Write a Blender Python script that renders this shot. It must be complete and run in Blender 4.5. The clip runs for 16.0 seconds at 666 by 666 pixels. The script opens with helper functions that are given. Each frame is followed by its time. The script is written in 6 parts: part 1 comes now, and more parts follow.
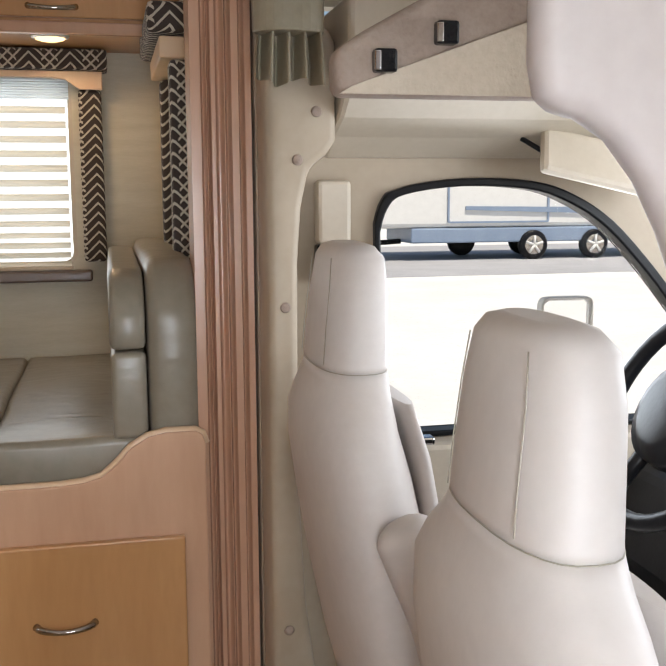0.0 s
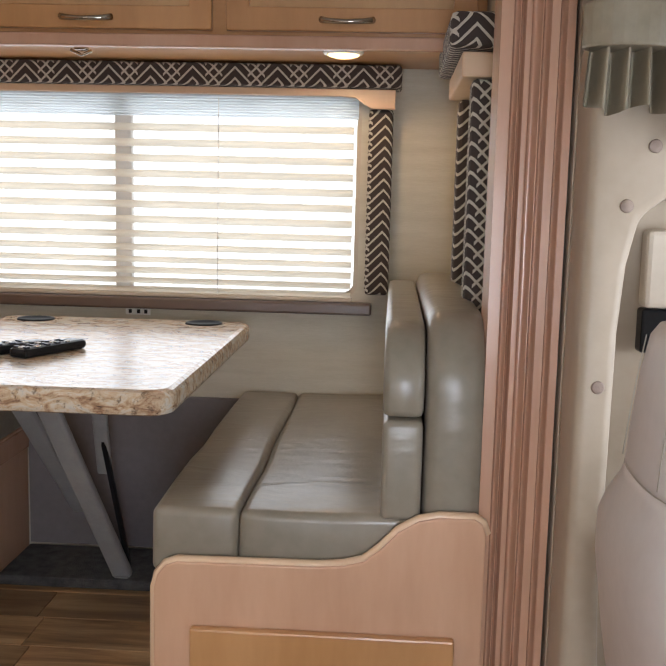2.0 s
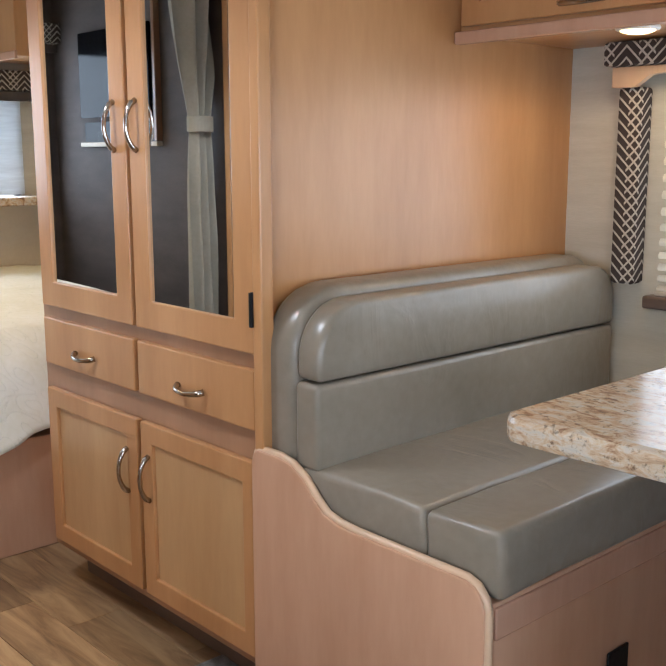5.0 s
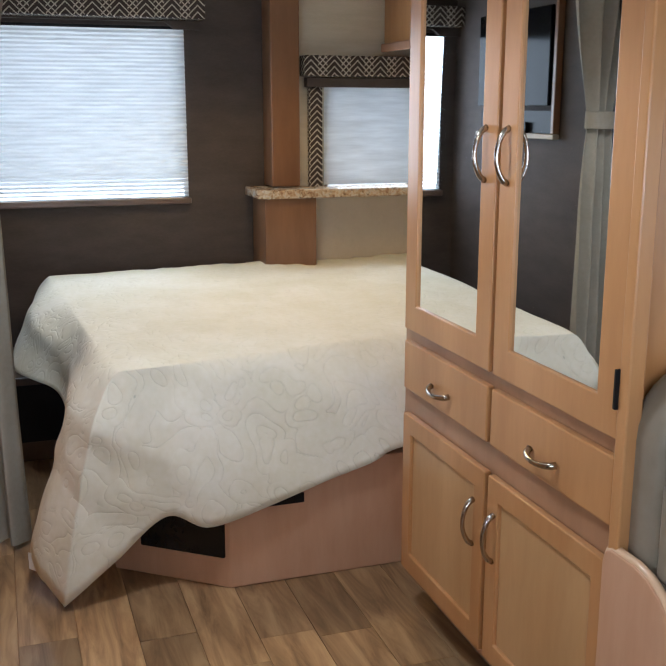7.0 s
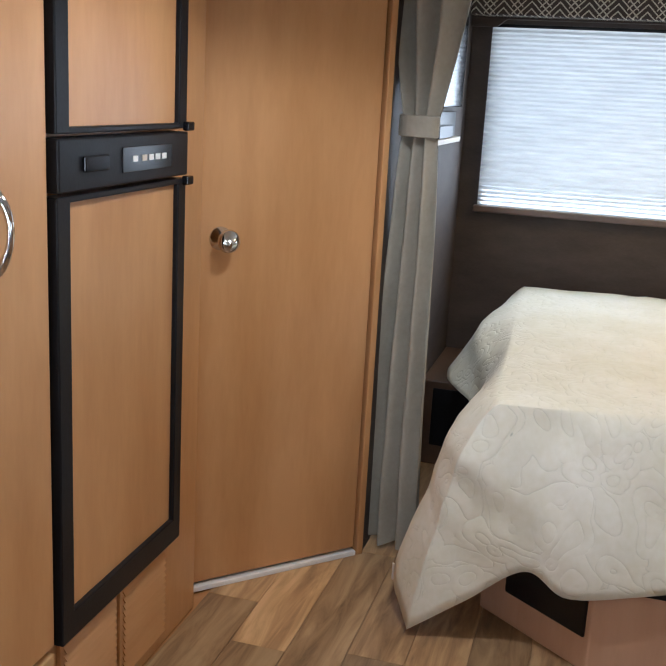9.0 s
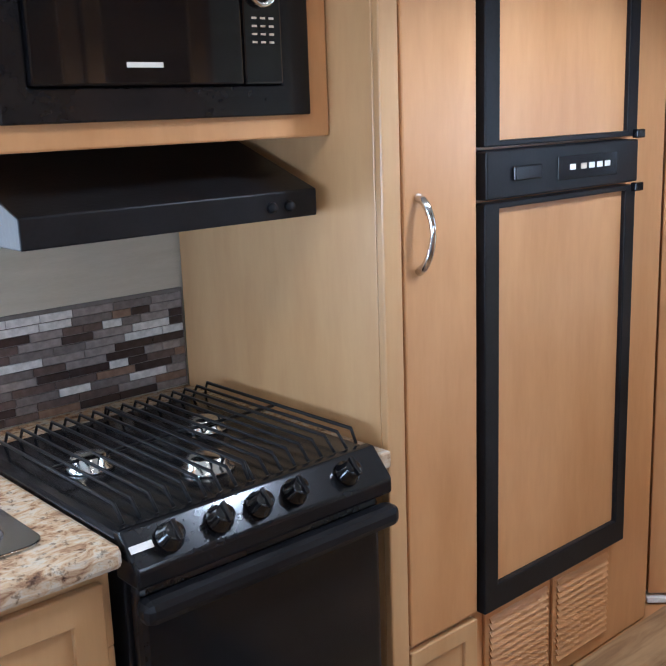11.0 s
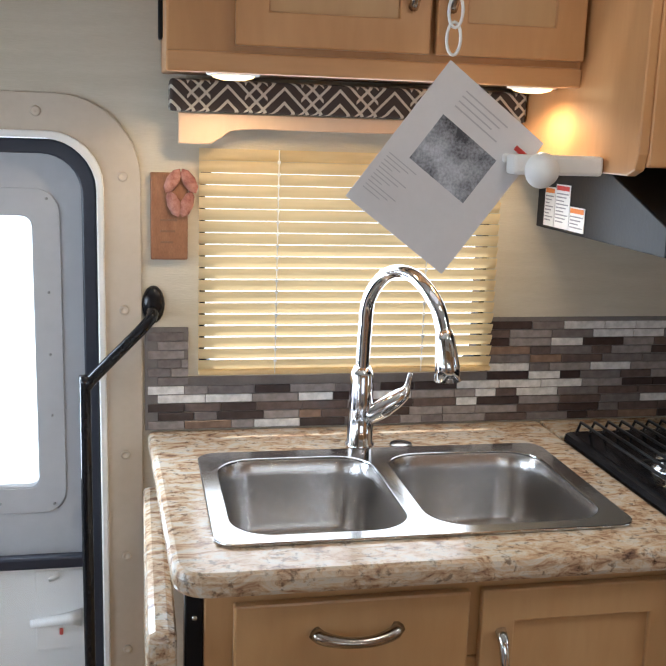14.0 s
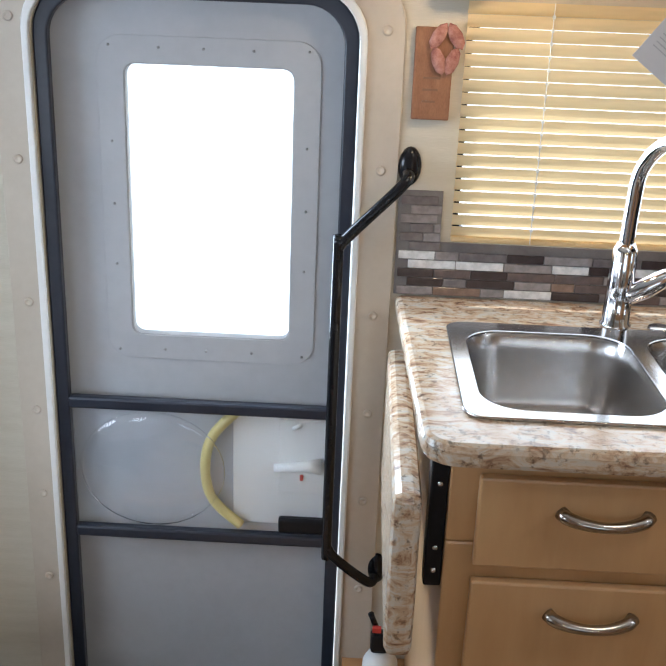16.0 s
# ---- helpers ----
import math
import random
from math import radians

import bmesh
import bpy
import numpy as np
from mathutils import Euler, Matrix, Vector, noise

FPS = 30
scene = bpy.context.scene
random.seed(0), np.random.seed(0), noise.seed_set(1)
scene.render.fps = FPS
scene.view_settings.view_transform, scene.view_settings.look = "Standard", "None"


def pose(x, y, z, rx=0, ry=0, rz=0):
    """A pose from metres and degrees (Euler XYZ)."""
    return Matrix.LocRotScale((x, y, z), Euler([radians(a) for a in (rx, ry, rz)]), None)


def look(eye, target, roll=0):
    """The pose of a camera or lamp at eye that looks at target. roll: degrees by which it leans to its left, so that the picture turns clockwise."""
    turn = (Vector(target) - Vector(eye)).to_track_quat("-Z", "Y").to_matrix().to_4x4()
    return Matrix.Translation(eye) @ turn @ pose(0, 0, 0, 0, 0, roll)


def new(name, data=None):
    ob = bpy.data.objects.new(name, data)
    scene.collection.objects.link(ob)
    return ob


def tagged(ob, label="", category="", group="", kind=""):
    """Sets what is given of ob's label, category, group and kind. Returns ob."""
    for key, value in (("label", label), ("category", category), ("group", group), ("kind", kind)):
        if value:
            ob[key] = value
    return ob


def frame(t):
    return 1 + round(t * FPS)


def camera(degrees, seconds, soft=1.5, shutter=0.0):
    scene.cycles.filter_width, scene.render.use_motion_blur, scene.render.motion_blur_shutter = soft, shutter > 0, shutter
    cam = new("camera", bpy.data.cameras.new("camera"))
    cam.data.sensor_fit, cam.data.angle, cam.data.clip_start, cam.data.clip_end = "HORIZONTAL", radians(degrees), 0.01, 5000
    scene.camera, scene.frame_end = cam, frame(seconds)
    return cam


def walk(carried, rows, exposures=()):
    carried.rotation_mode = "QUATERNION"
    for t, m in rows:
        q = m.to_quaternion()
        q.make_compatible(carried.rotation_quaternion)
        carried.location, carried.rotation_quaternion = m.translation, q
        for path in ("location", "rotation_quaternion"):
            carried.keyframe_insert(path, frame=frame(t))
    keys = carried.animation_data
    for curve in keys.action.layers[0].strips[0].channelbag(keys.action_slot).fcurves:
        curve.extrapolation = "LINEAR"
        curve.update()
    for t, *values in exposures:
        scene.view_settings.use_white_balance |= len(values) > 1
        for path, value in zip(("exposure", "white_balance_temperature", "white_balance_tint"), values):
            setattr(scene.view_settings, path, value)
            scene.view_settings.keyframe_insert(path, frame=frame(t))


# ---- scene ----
cam = camera(37.7, 16.0)
PATH = [
    (0, (0.27, 0.247, 1.227), (0.707, 2.178, 0.942), -0.3),
    (0.5, (0.278, 0.328, 1.246), (0.702, 2.262, 0.959), 0.5),
    (1, (0.281, 0.418, 1.261), (0.6, 2.371, 0.972), 0.7),
    (1.5, (0.287, 0.494, 1.27), (0.395, 2.47, 0.985), 0.7),
    (2, (0.27, 0.556, 1.287), (0.151, 2.534, 1.012), 1.4),
    (2.5, (0.295, 0.621, 1.287), (-0.021, 2.573, 0.992), 1.9),
    (3, (0.323, 0.666, 1.286), (-0.239, 2.559, 0.969), 1.3),
    (3.5, (0.306, 0.726, 1.267), (-0.528, 2.511, 0.919), 0.8),
    (4, (0.253, 0.804, 1.266), (-0.882, 2.407, 0.89), 0.4),
    (4.5, (0.207, 0.904, 1.294), (-1.141, 2.344, 0.965), -1.1),
    (5, (0.177, 0.945, 1.358), (-1.277, 2.269, 0.996), -0.1),
    (5.2, (0.159, 0.955, 1.374), (-1.355, 2.207, 0.995), 0.0),
    (7.3, (-0.027, 1.209, 1.529), (-1.898, 1.76, 1.086), 1.0),
    (7.5, (-0.046, 1.253, 1.535), (-1.932, 1.755, 1.1), 1.8),
    (8, (-0.117, 1.37, 1.545), (-2.05, 1.625, 1.102), 2.3),
    (8.5, (-0.179, 1.497, 1.557), (-2.115, 1.329, 1.082), 3.0),
    (9, (-0.236, 1.628, 1.555), (-2.106, 1.109, 1.073), 3.2),
    (9.2, (-0.265, 1.655, 1.553), (-2.109, 1.041, 1.084), 3.2),
    (11.3, (-0.255, 1.97, 1.535), (-1.453, 0.43, 1.094), -2.0),
    (11.5, (-0.214, 1.986, 1.54), (-1.368, 0.411, 1.108), -1.7),
    (12, (-0.101, 1.988, 1.54), (-1.122, 0.303, 1.195), -2.0),
    (12.5, (-0.045, 1.991, 1.539), (-0.895, 0.211, 1.207), -1.1),
    (13, (-0.049, 1.999, 1.527), (-0.732, 0.154, 1.169), -0.6),
    (13.5, (-0.04, 1.996, 1.535), (-0.591, 0.109, 1.165), 1.0),
    (14, (-0.023, 1.977, 1.532), (-0.419, 0.059, 1.125), 1.9),
    (14.5, (-0.007, 1.966, 1.532), (-0.309, 0.047, 1.056), 2.8),
    (15, (0.01, 1.944, 1.53), (-0.15, 0.029, 0.978), 2.7),
    (15.5, (0.018, 1.939, 1.526), (-0.02, 0.039, 0.904), 2.6),
    (16, (0.029, 1.933, 1.523), (0.08, 0.056, 0.836), 2.2),
]
EXPO = [(0, -0.25, 6900, 11), (1.5, -0.1, 6700, 13), (2.5, 0.0, 6500, 13), (4, -0.05, 6300, 10), (5, 0.32, 5900, 10), (7.4, 0.0, 5900, 9), (9, 0.08, 5900, 9), (11.4, 0.62, 5100, 8), (12.5, 0.25, 5200, 8), (14, -0.05, 6000, 9), (16, -0.05, 5800, 8)]
walk(cam, [(t, look(eye, target, roll)) for t, eye, target, roll in PATH],
     exposures=EXPO)

# ---- world and light ----
world = bpy.data.worlds.new("sky")
scene.world = world
world.use_nodes = True
wn = world.node_tree.nodes
sky = wn.new("ShaderNodeTexSky")
sky.sky_type = "NISHITA"
sky.sun_disc = False
sky.sun_elevation, sky.sun_rotation = radians(65), radians(164)
wn["Background"].inputs[1].default_value = 0.12
world.node_tree.links.new(sky.outputs[0], wn["Background"].inputs[0])
sun = new("sun", bpy.data.lights.new("sun", "SUN"))
sun.data.energy, sun.data.angle, sun.data.color = 5.0, radians(0.5), (1, 0.95, 0.86)
sun.matrix_basis = look((0, 0, 8), (-1.0, 3.6, 0))


def area(name, eye, target, w, h, power, color):
    ob = new(name, bpy.data.lights.new(name, "AREA"))
    ob.data.shape, ob.data.size, ob.data.size_y = "RECTANGLE", w, h
    ob.data.energy, ob.data.color = power, color
    ob.matrix_basis = look(eye, target)
    return ob


DAY = (0.78, 0.88, 1.0)
area("daylight_dinette", (-0.45, 3.10, 1.27), (-0.45, 0, 1.1), 1.2, 0.5, 2.6, DAY)
area("daylight_bed", (-4.30, 1.51, 1.48), (0, 1.51, 1.2), 0.82, 0.70, 8, DAY)
area("daylight_nook", (-4.2, 2.8, 1.4), (0, 2.6, 0.9), 0.4, 0.44, 3, DAY)
area("daylight_sink", (-0.44, 0.05, 1.25), (-0.44, 3, 1.0), 0.6, 0.4, 2.5, DAY)
area("daylight_entry", (0.35, 0.0, 1.06), (0.3, 3, 0.9), 0.33, 0.56, 19, DAY)
area("daylight_driver", (1.1, 2.04, 1.02), (1.1, 0.5, 0.95), 0.6, 0.40, 6, DAY)
area("daylight_windshield", (2.0, 1.15, 1.25), (0, 1.2, 1.0), 1.4, 0.6, 34, DAY)


def bulb(name, place, power, color, size=0.03, cone=172):
    ob = new(name, bpy.data.lights.new(name, "SPOT"))
    ob.data.energy, ob.data.color, ob.data.shadow_soft_size = power, color, size
    ob.data.spot_size, ob.data.spot_blend = radians(cone), 0.35
    ob.matrix_basis = pose(*place)
    return ob


WARM = (1.0, 0.72, 0.42)
for bx in (0.14, -0.97):
    bulb("dinette_bulb", (bx, 2.86, 1.596), 3.6, WARM)
for bx in (-0.19, -0.735):
    bulb("kitchen_bulb", (bx, 0.25, 1.596), 3.6, (1.0, 0.74, 0.45))
# Ceiling fill: two added to brighten the aisle, the third inferred over the bed.
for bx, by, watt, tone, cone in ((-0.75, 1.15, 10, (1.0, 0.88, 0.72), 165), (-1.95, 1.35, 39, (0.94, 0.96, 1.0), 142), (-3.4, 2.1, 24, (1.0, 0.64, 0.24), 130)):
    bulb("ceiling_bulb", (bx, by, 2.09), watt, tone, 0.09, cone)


# ---- materials ----
def mat(name, base, rough=0.5, metal=0.0, **more):
    m = bpy.data.materials.new(name)
    m.use_nodes = True
    b = m.node_tree.nodes["Principled BSDF"]
    b.inputs["Base Color"].default_value = (*base, 1)
    b.inputs["Roughness"].default_value = rough
    b.inputs["Metallic"].default_value = metal
    for key, value in more.items():
        b.inputs[key.replace("_", " ")].default_value = value
    return m


def node(m, kind, **values):
    n = m.node_tree.nodes.new(kind)
    for key, value in values.items():
        n.inputs[key.replace("_", " ")].default_value = value
    return n


def wire(m, a, b):
    m.node_tree.links.new(a, b)


def coords(m, scale=(1, 1, 1), rot=(0, 0, 0), source="Object"):
    tc = node(m, "ShaderNodeTexCoord")
    mp = node(m, "ShaderNodeMapping", Scale=scale, Rotation=rot)
    wire(m, tc.outputs[source], mp.inputs[0])
    return mp.outputs[0]


def ramp(m, fac, stops):
    r = node(m, "ShaderNodeValToRGB")
    el = r.color_ramp.elements
    while len(el) < len(stops):
        el.new(0.5)
    for e, (p, c) in zip(el, stops):
        e.position, e.color = p, (*c, 1)
    wire(m, fac, r.inputs[0])
    return r.outputs[0]


def bump(m, height, strength, distance=0.002):
    bn = node(m, "ShaderNodeBump", Strength=strength, Distance=distance)
    wire(m, height, bn.inputs["Height"])
    wire(m, bn.outputs[0], m.node_tree.nodes["Principled BSDF"].inputs["Normal"])


def mottled(name, low, high, scale, rough=0.5, stretch=(1, 1, 1), relief=0.15, detail=6.0, distance=0.002, metal=0.0, grain=0.35, **more):
    """A colour that wavers between two tones at two scales, with fine relief."""
    m = mat(name, low, rough, metal, **more)
    big = node(m, "ShaderNodeTexNoise", Scale=scale, Detail=detail, Roughness=0.6)
    wire(m, coords(m, stretch), big.inputs["Vector"])
    fine = node(m, "ShaderNodeTexNoise", Scale=scale * 14, Detail=3.0)
    wire(m, coords(m, stretch), fine.inputs["Vector"])
    mix = node(m, "ShaderNodeMath")
    mix.operation = "MULTIPLY_ADD"
    wire(m, fine.outputs[0], mix.inputs[0])
    mix.inputs[1].default_value = grain
    wire(m, big.outputs[0], mix.inputs[2])
    wire(m, ramp(m, mix.outputs[0], [(0.34 + grain * 0.35, low), (0.66 + grain * 0.6, high)]), m.node_tree.nodes["Principled BSDF"].inputs["Base Color"])
    if relief:
        bump(m, fine.outputs[0], relief, distance)
    return m


def timber(name, low, high, axis, rough=0.34):
    stretch = [3.6, 3.6, 3.6]
    stretch[axis] = 0.7
    m = mottled(name, low, high, 1.6, rough, stretch, 0.04, grain=0.16)
    m.node_tree.nodes["Principled BSDF"].inputs["Coat Weight"].default_value = 0.25
    m.node_tree.nodes["Principled BSDF"].inputs["Coat Roughness"].default_value = 0.22
    return m


MAPLE = timber("maple", (0.43, 0.207, 0.076), (0.56, 0.298, 0.127), 2)
MAPLE_X = timber("maple_crosswise", (0.43, 0.207, 0.076), (0.56, 0.298, 0.127), 0)
MAPLE_PALE = timber("maple_pale", (0.46, 0.265, 0.115), (0.57, 0.355, 0.170), 2)
MAPLE_EDGE = timber("maple_edge", (0.62, 0.42, 0.27), (0.70, 0.50, 0.33), 2)
MAPLE_PINK = timber("maple_rosy", (0.52, 0.295, 0.18), (0.63, 0.385, 0.25), 2)
# rails darker than the doors, deepened to put shade into the gaps between
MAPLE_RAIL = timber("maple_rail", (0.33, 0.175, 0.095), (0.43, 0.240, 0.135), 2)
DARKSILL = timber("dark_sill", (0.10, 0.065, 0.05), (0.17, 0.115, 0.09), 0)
GREYPAINT = mottled("grey_metal_paint", (0.26, 0.26, 0.26), (0.33, 0.33, 0.32), 6.0, 0.4, relief=0.05)
TRIMWOOD = timber("fluted_maple", (0.47, 0.26, 0.165), (0.58, 0.35, 0.24), 2, 0.26)
# darker maple for the nook post, its cabinet and small parts
MAPLE_DARK = timber("dark_maple", (0.17, 0.080, 0.038), (0.24, 0.120, 0.060), 2)
VINYL = mottled("taupe_vinyl", (0.205, 0.178, 0.136), (0.280, 0.245, 0.195), 3.0, 0.31, relief=0.25, distance=0.001)


def creased(m, scale, stretch, strength, distance):
    """Soft wrinkles under the fine grain that a material already has."""
    n = node(m, "ShaderNodeTexNoise", Scale=scale, Detail=3.0, Roughness=0.45, Distortion=1.6)
    wire(m, coords(m, stretch, (0, 0, 0.3)), n.inputs["Vector"])
    bn = node(m, "ShaderNodeBump", Strength=strength, Distance=distance)
    wire(m, n.outputs[0], bn.inputs["Height"])
    fine = [k for k in m.node_tree.nodes if k.bl_idname == "ShaderNodeBump" and k != bn][0]
    wire(m, bn.outputs[0], fine.inputs["Normal"])


creased(VINYL, 4.5, (1.0, 2.2, 1.4), 0.26, 0.012)
WALLPAPER = mottled("cream_wallpaper", (0.52, 0.47, 0.37), (0.60, 0.55, 0.45), 4.0, 0.7, (1, 1, 8), 0.3)
DARKWALL = mottled("brown_wallpaper", (0.055, 0.042, 0.038), (0.085, 0.066, 0.058), 5.0, 0.75, (1, 1, 3), 0.3)
CEILING = mottled("ceiling_vinyl", (0.70, 0.67, 0.60), (0.76, 0.73, 0.67), 4.0, 0.7)
BLACK = mottled("black_enamel", (0.006, 0.006, 0.007), (0.010, 0.010, 0.012), 6.0, 0.16, relief=0.01, Specular_IOR_Level=0.3)
BLACKMATT = mottled("black_plastic", (0.008, 0.008, 0.009), (0.014, 0.014, 0.016), 8.0, 0.32, relief=0.1, Specular_IOR_Level=0.16)
GLOSSBLACK = mat("black_glass", (0.005, 0.005, 0.006), 0.04)
FRAMEBLUE = mottled("dark_blue_frame", (0.018, 0.022, 0.035), (0.03, 0.035, 0.05), 6.0, 0.35, relief=0.05)
CHROME = mat("chrome", (0.66, 0.66, 0.67), 0.06, 1.0)
DARKCHROME = mat("smoked_chrome", (0.42, 0.38, 0.34), 0.16, 1.0)
STEEL = mottled("brushed_steel", (0.44, 0.42, 0.40), (0.52, 0.50, 0.48), 3.0, 0.25, (9, 9, 1), 0.0, metal=1.0)
STEELRIM = mottled("satin_steel", (0.50, 0.50, 0.50), (0.58, 0.58, 0.58), 5.0, 0.17, (1, 1, 1), 0.03, metal=1.0)


def granite():
    m = mat("granite_laminate", (0.5, 0.4, 0.3), 0.2)
    a = node(m, "ShaderNodeTexNoise", Scale=21.0, Detail=9.0, Roughness=0.70, Distortion=0.8)
    wire(m, coords(m, (1.0, 2.1, 2.1), (0, 0, 0.30)), a.inputs["Vector"])
    b = node(m, "ShaderNodeTexNoise", Scale=70.0, Detail=6.0, Roughness=0.7)
    wire(m, coords(m), b.inputs["Vector"])
    tone = ramp(m, a.outputs[0], [(0.30, (0.10, 0.06, 0.045)), (0.40, (0.33, 0.20, 0.12)), (0.48, (0.51, 0.375, 0.245)), (0.57, (0.57, 0.50, 0.40)), (0.70, (0.46, 0.45, 0.41))])
    speck = ramp(m, b.outputs[0], [(0.36, (0.20, 0.17, 0.16)), (0.45, (1, 1, 1))])
    mul = node(m, "ShaderNodeMix")
    mul.data_type, mul.blend_type = "RGBA", "MULTIPLY"
    mul.inputs[0].default_value = 0.75
    wire(m, tone, mul.inputs[6])
    wire(m, speck, mul.inputs[7])
    wire(m, mul.outputs[2], m.node_tree.nodes["Principled BSDF"].inputs["Base Color"])
    bump(m, b.outputs[0], 0.04)
    return m


GRANITE = granite()


def fabric(name):
    """Dark brown cloth with a white lattice of chevrons and diamonds."""
    m = mat(name, (0.05, 0.035, 0.03), 0.85)
    tc = node(m, "ShaderNodeTexCoord")
    sep = node(m, "ShaderNodeSeparateXYZ")
    wire(m, tc.outputs["Object"], sep.inputs[0])

    def op(kind, a, b=None, c=None):
        n = node(m, "ShaderNodeMath")
        n.operation = kind
        for i, v in enumerate((a, b, c)):
            if v is None:
                continue
            if isinstance(v, (int, float)):
                n.inputs[i].default_value = v
            else:
                wire(m, v, n.inputs[i])
        return n.outputs[0]

    p = 0.027
    a, b = op("ADD", sep.outputs[0], sep.outputs[1]), sep.outputs[2]
    plus, minus = op("ADD", a, b), op("SUBTRACT", a, b)
    d1 = op("LESS_THAN", op("ABSOLUTE", op("SUBTRACT", op("FRACT", op("DIVIDE", plus, p)), 0.5)), 0.13)
    d2 = op("LESS_THAN", op("ABSOLUTE", op("SUBTRACT", op("FRACT", op("DIVIDE", minus, p)), 0.5)), 0.13)
    cell = op("FRACT", op("DIVIDE", a, p * 4.0))
    m1 = op("LESS_THAN", cell, 0.70)
    m2 = op("GREATER_THAN", cell, 0.30)
    hatch = op("MAXIMUM", op("MULTIPLY", d1, m1), op("MULTIPLY", d2, m2))
    weave = node(m, "ShaderNodeTexNoise", Scale=400.0, Detail=2.0)
    wire(m, tc.outputs["Object"], weave.inputs["Vector"])
    worn = op("MULTIPLY", hatch, op("ADD", op("MULTIPLY", weave.outputs[0], 0.5), 0.7))
    col = ramp(m, worn, [(0.0, (0.042, 0.030, 0.026)), (1.0, (0.50, 0.46, 0.39))])
    wire(m, col, m.node_tree.nodes["Principled BSDF"].inputs["Base Color"])
    bump(m, weave.outputs[0], 0.4, 0.001)
    return m


FABRIC_X = FABRIC_Y = fabric("patterned_cloth")


def sheer(name, color, through_share):
    m = bpy.data.materials.new(name)
    m.use_nodes = True
    out = m.node_tree.nodes["Material Output"]
    d = node(m, "ShaderNodeBsdfDiffuse", Color=(*color, 1))
    t = node(m, "ShaderNodeBsdfTranslucent", Color=(*color, 1))
    mix = node(m, "ShaderNodeMixShader", Fac=through_share)
    wire(m, d.outputs[0], mix.inputs[1])
    wire(m, t.outputs[0], mix.inputs[2])
    wire(m, mix.outputs[0], out.inputs[0])
    n = node(m, "ShaderNodeTexNoise", Scale=6.0, Detail=4.0)
    wire(m, coords(m, (1, 1, 9)), n.inputs["Vector"])
    r = ramp(m, n.outputs[0], [(0.3, tuple(c * 0.82 for c in color)), (0.7, color)])
    wire(m, r, d.inputs[0])
    wire(m, r, t.inputs[0])
    return m


PLEAT = sheer("pleated_shade", (0.88, 0.82, 0.70), 0.62)
HEADSHADE = sheer("gathered_shade", (0.88, 0.95, 1.0), 0.8)
BEDSHADE = sheer("cellular_shade", (0.84, 0.88, 0.92), 0.6)
MINISLAT = sheer("cream_slat", (0.84, 0.66, 0.38), 0.35)


def glow(name, color, strength):
    m = mat(name, (0, 0, 0), 1.0)
    b = m.node_tree.nodes["Principled BSDF"]
    b.inputs["Emission Color"].default_value = (*color, 1)
    b.inputs["Emission Strength"].default_value = strength
    return m


DAYGLOW = glow("bright_daylight", (0.90, 0.96, 1.0), 2.0)
LAMPGLOW = glow("lamp_lens", (1.0, 0.70, 0.34), 3.2)
CABGLASS = mat("side_glass", (1, 1, 1), 0.0, 0.0, Transmission_Weight=1.0, IOR=1.08)
RUBBER = mat("black_rubber", (0.008, 0.008, 0.008), 0.6, 0.0, Specular_IOR_Level=0.1)
SCREEN = mat("dark_screen", (0.004, 0.004, 0.005), 0.12, 0.0, Specular_IOR_Level=0.12)
TABLE_SHADE = mottled("grey_table_shade", (0.15, 0.135, 0.14), (0.20, 0.18, 0.185), 4.0, 0.6)
GLASS = mat("clear_glass", (1, 1, 1), 0.0, 0.0, Transmission_Weight=1.0, IOR=1.45)
PLASTIC = mottled("beige_plastic", (0.50, 0.43, 0.34), (0.56, 0.49, 0.40), 5.0, 0.5, relief=0.12)
CABPLASTIC = mottled("tan_cab_plastic", (0.37, 0.295, 0.215), (0.43, 0.35, 0.265), 3.0, 0.5, relief=0.15)
HEADLINER = mottled("headliner_felt", (0.27, 0.20, 0.165), (0.38, 0.30, 0.25), 9.0, 0.9, relief=0.6, distance=0.003)
CREAMFELT = mottled("cream_felt", (0.42, 0.345, 0.27), (0.52, 0.44, 0.35), 9.0, 0.9, relief=0.6, distance=0.003)
SHELLSKIN = mottled("mauve_shell_vinyl", (0.34, 0.29, 0.27), (0.40, 0.345, 0.325), 4.0, 0.55, relief=0.2, distance=0.001)
SEATCLOTH = mottled("beige_seat_vinyl", (0.46, 0.41, 0.385), (0.52, 0.47, 0.44), 4.0, 0.55, relief=0.2, distance=0.001)
DOORGREY = mottled("grey_door_skin", (0.42, 0.43, 0.45), (0.48, 0.49, 0.51), 3.0, 0.5, relief=0.15)
WHITE = mottled("white_plastic", (0.74, 0.73, 0.70), (0.80, 0.79, 0.76), 5.0, 0.4, relief=0.05)
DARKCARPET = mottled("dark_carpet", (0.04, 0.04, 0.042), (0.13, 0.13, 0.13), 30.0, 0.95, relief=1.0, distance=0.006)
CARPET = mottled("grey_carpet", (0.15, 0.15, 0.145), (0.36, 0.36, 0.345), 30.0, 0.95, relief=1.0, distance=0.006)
QUILT = mottled("cream_quilt", (0.74, 0.71, 0.56), (0.85, 0.83, 0.73), 4.0, 0.85, relief=0.0)
OLIVE = mottled("olive_satin", (0.20, 0.165, 0.11), (0.28, 0.235, 0.165), 5.0, 0.5, relief=0.2)
CURTAIN = mottled("khaki_curtain", (0.30, 0.275, 0.22), (0.38, 0.35, 0.29), 5.0, 0.85, relief=0.3)
MIRROR = mat("mirror_glass", (0.82, 0.84, 0.84), 0.015, 1.0)


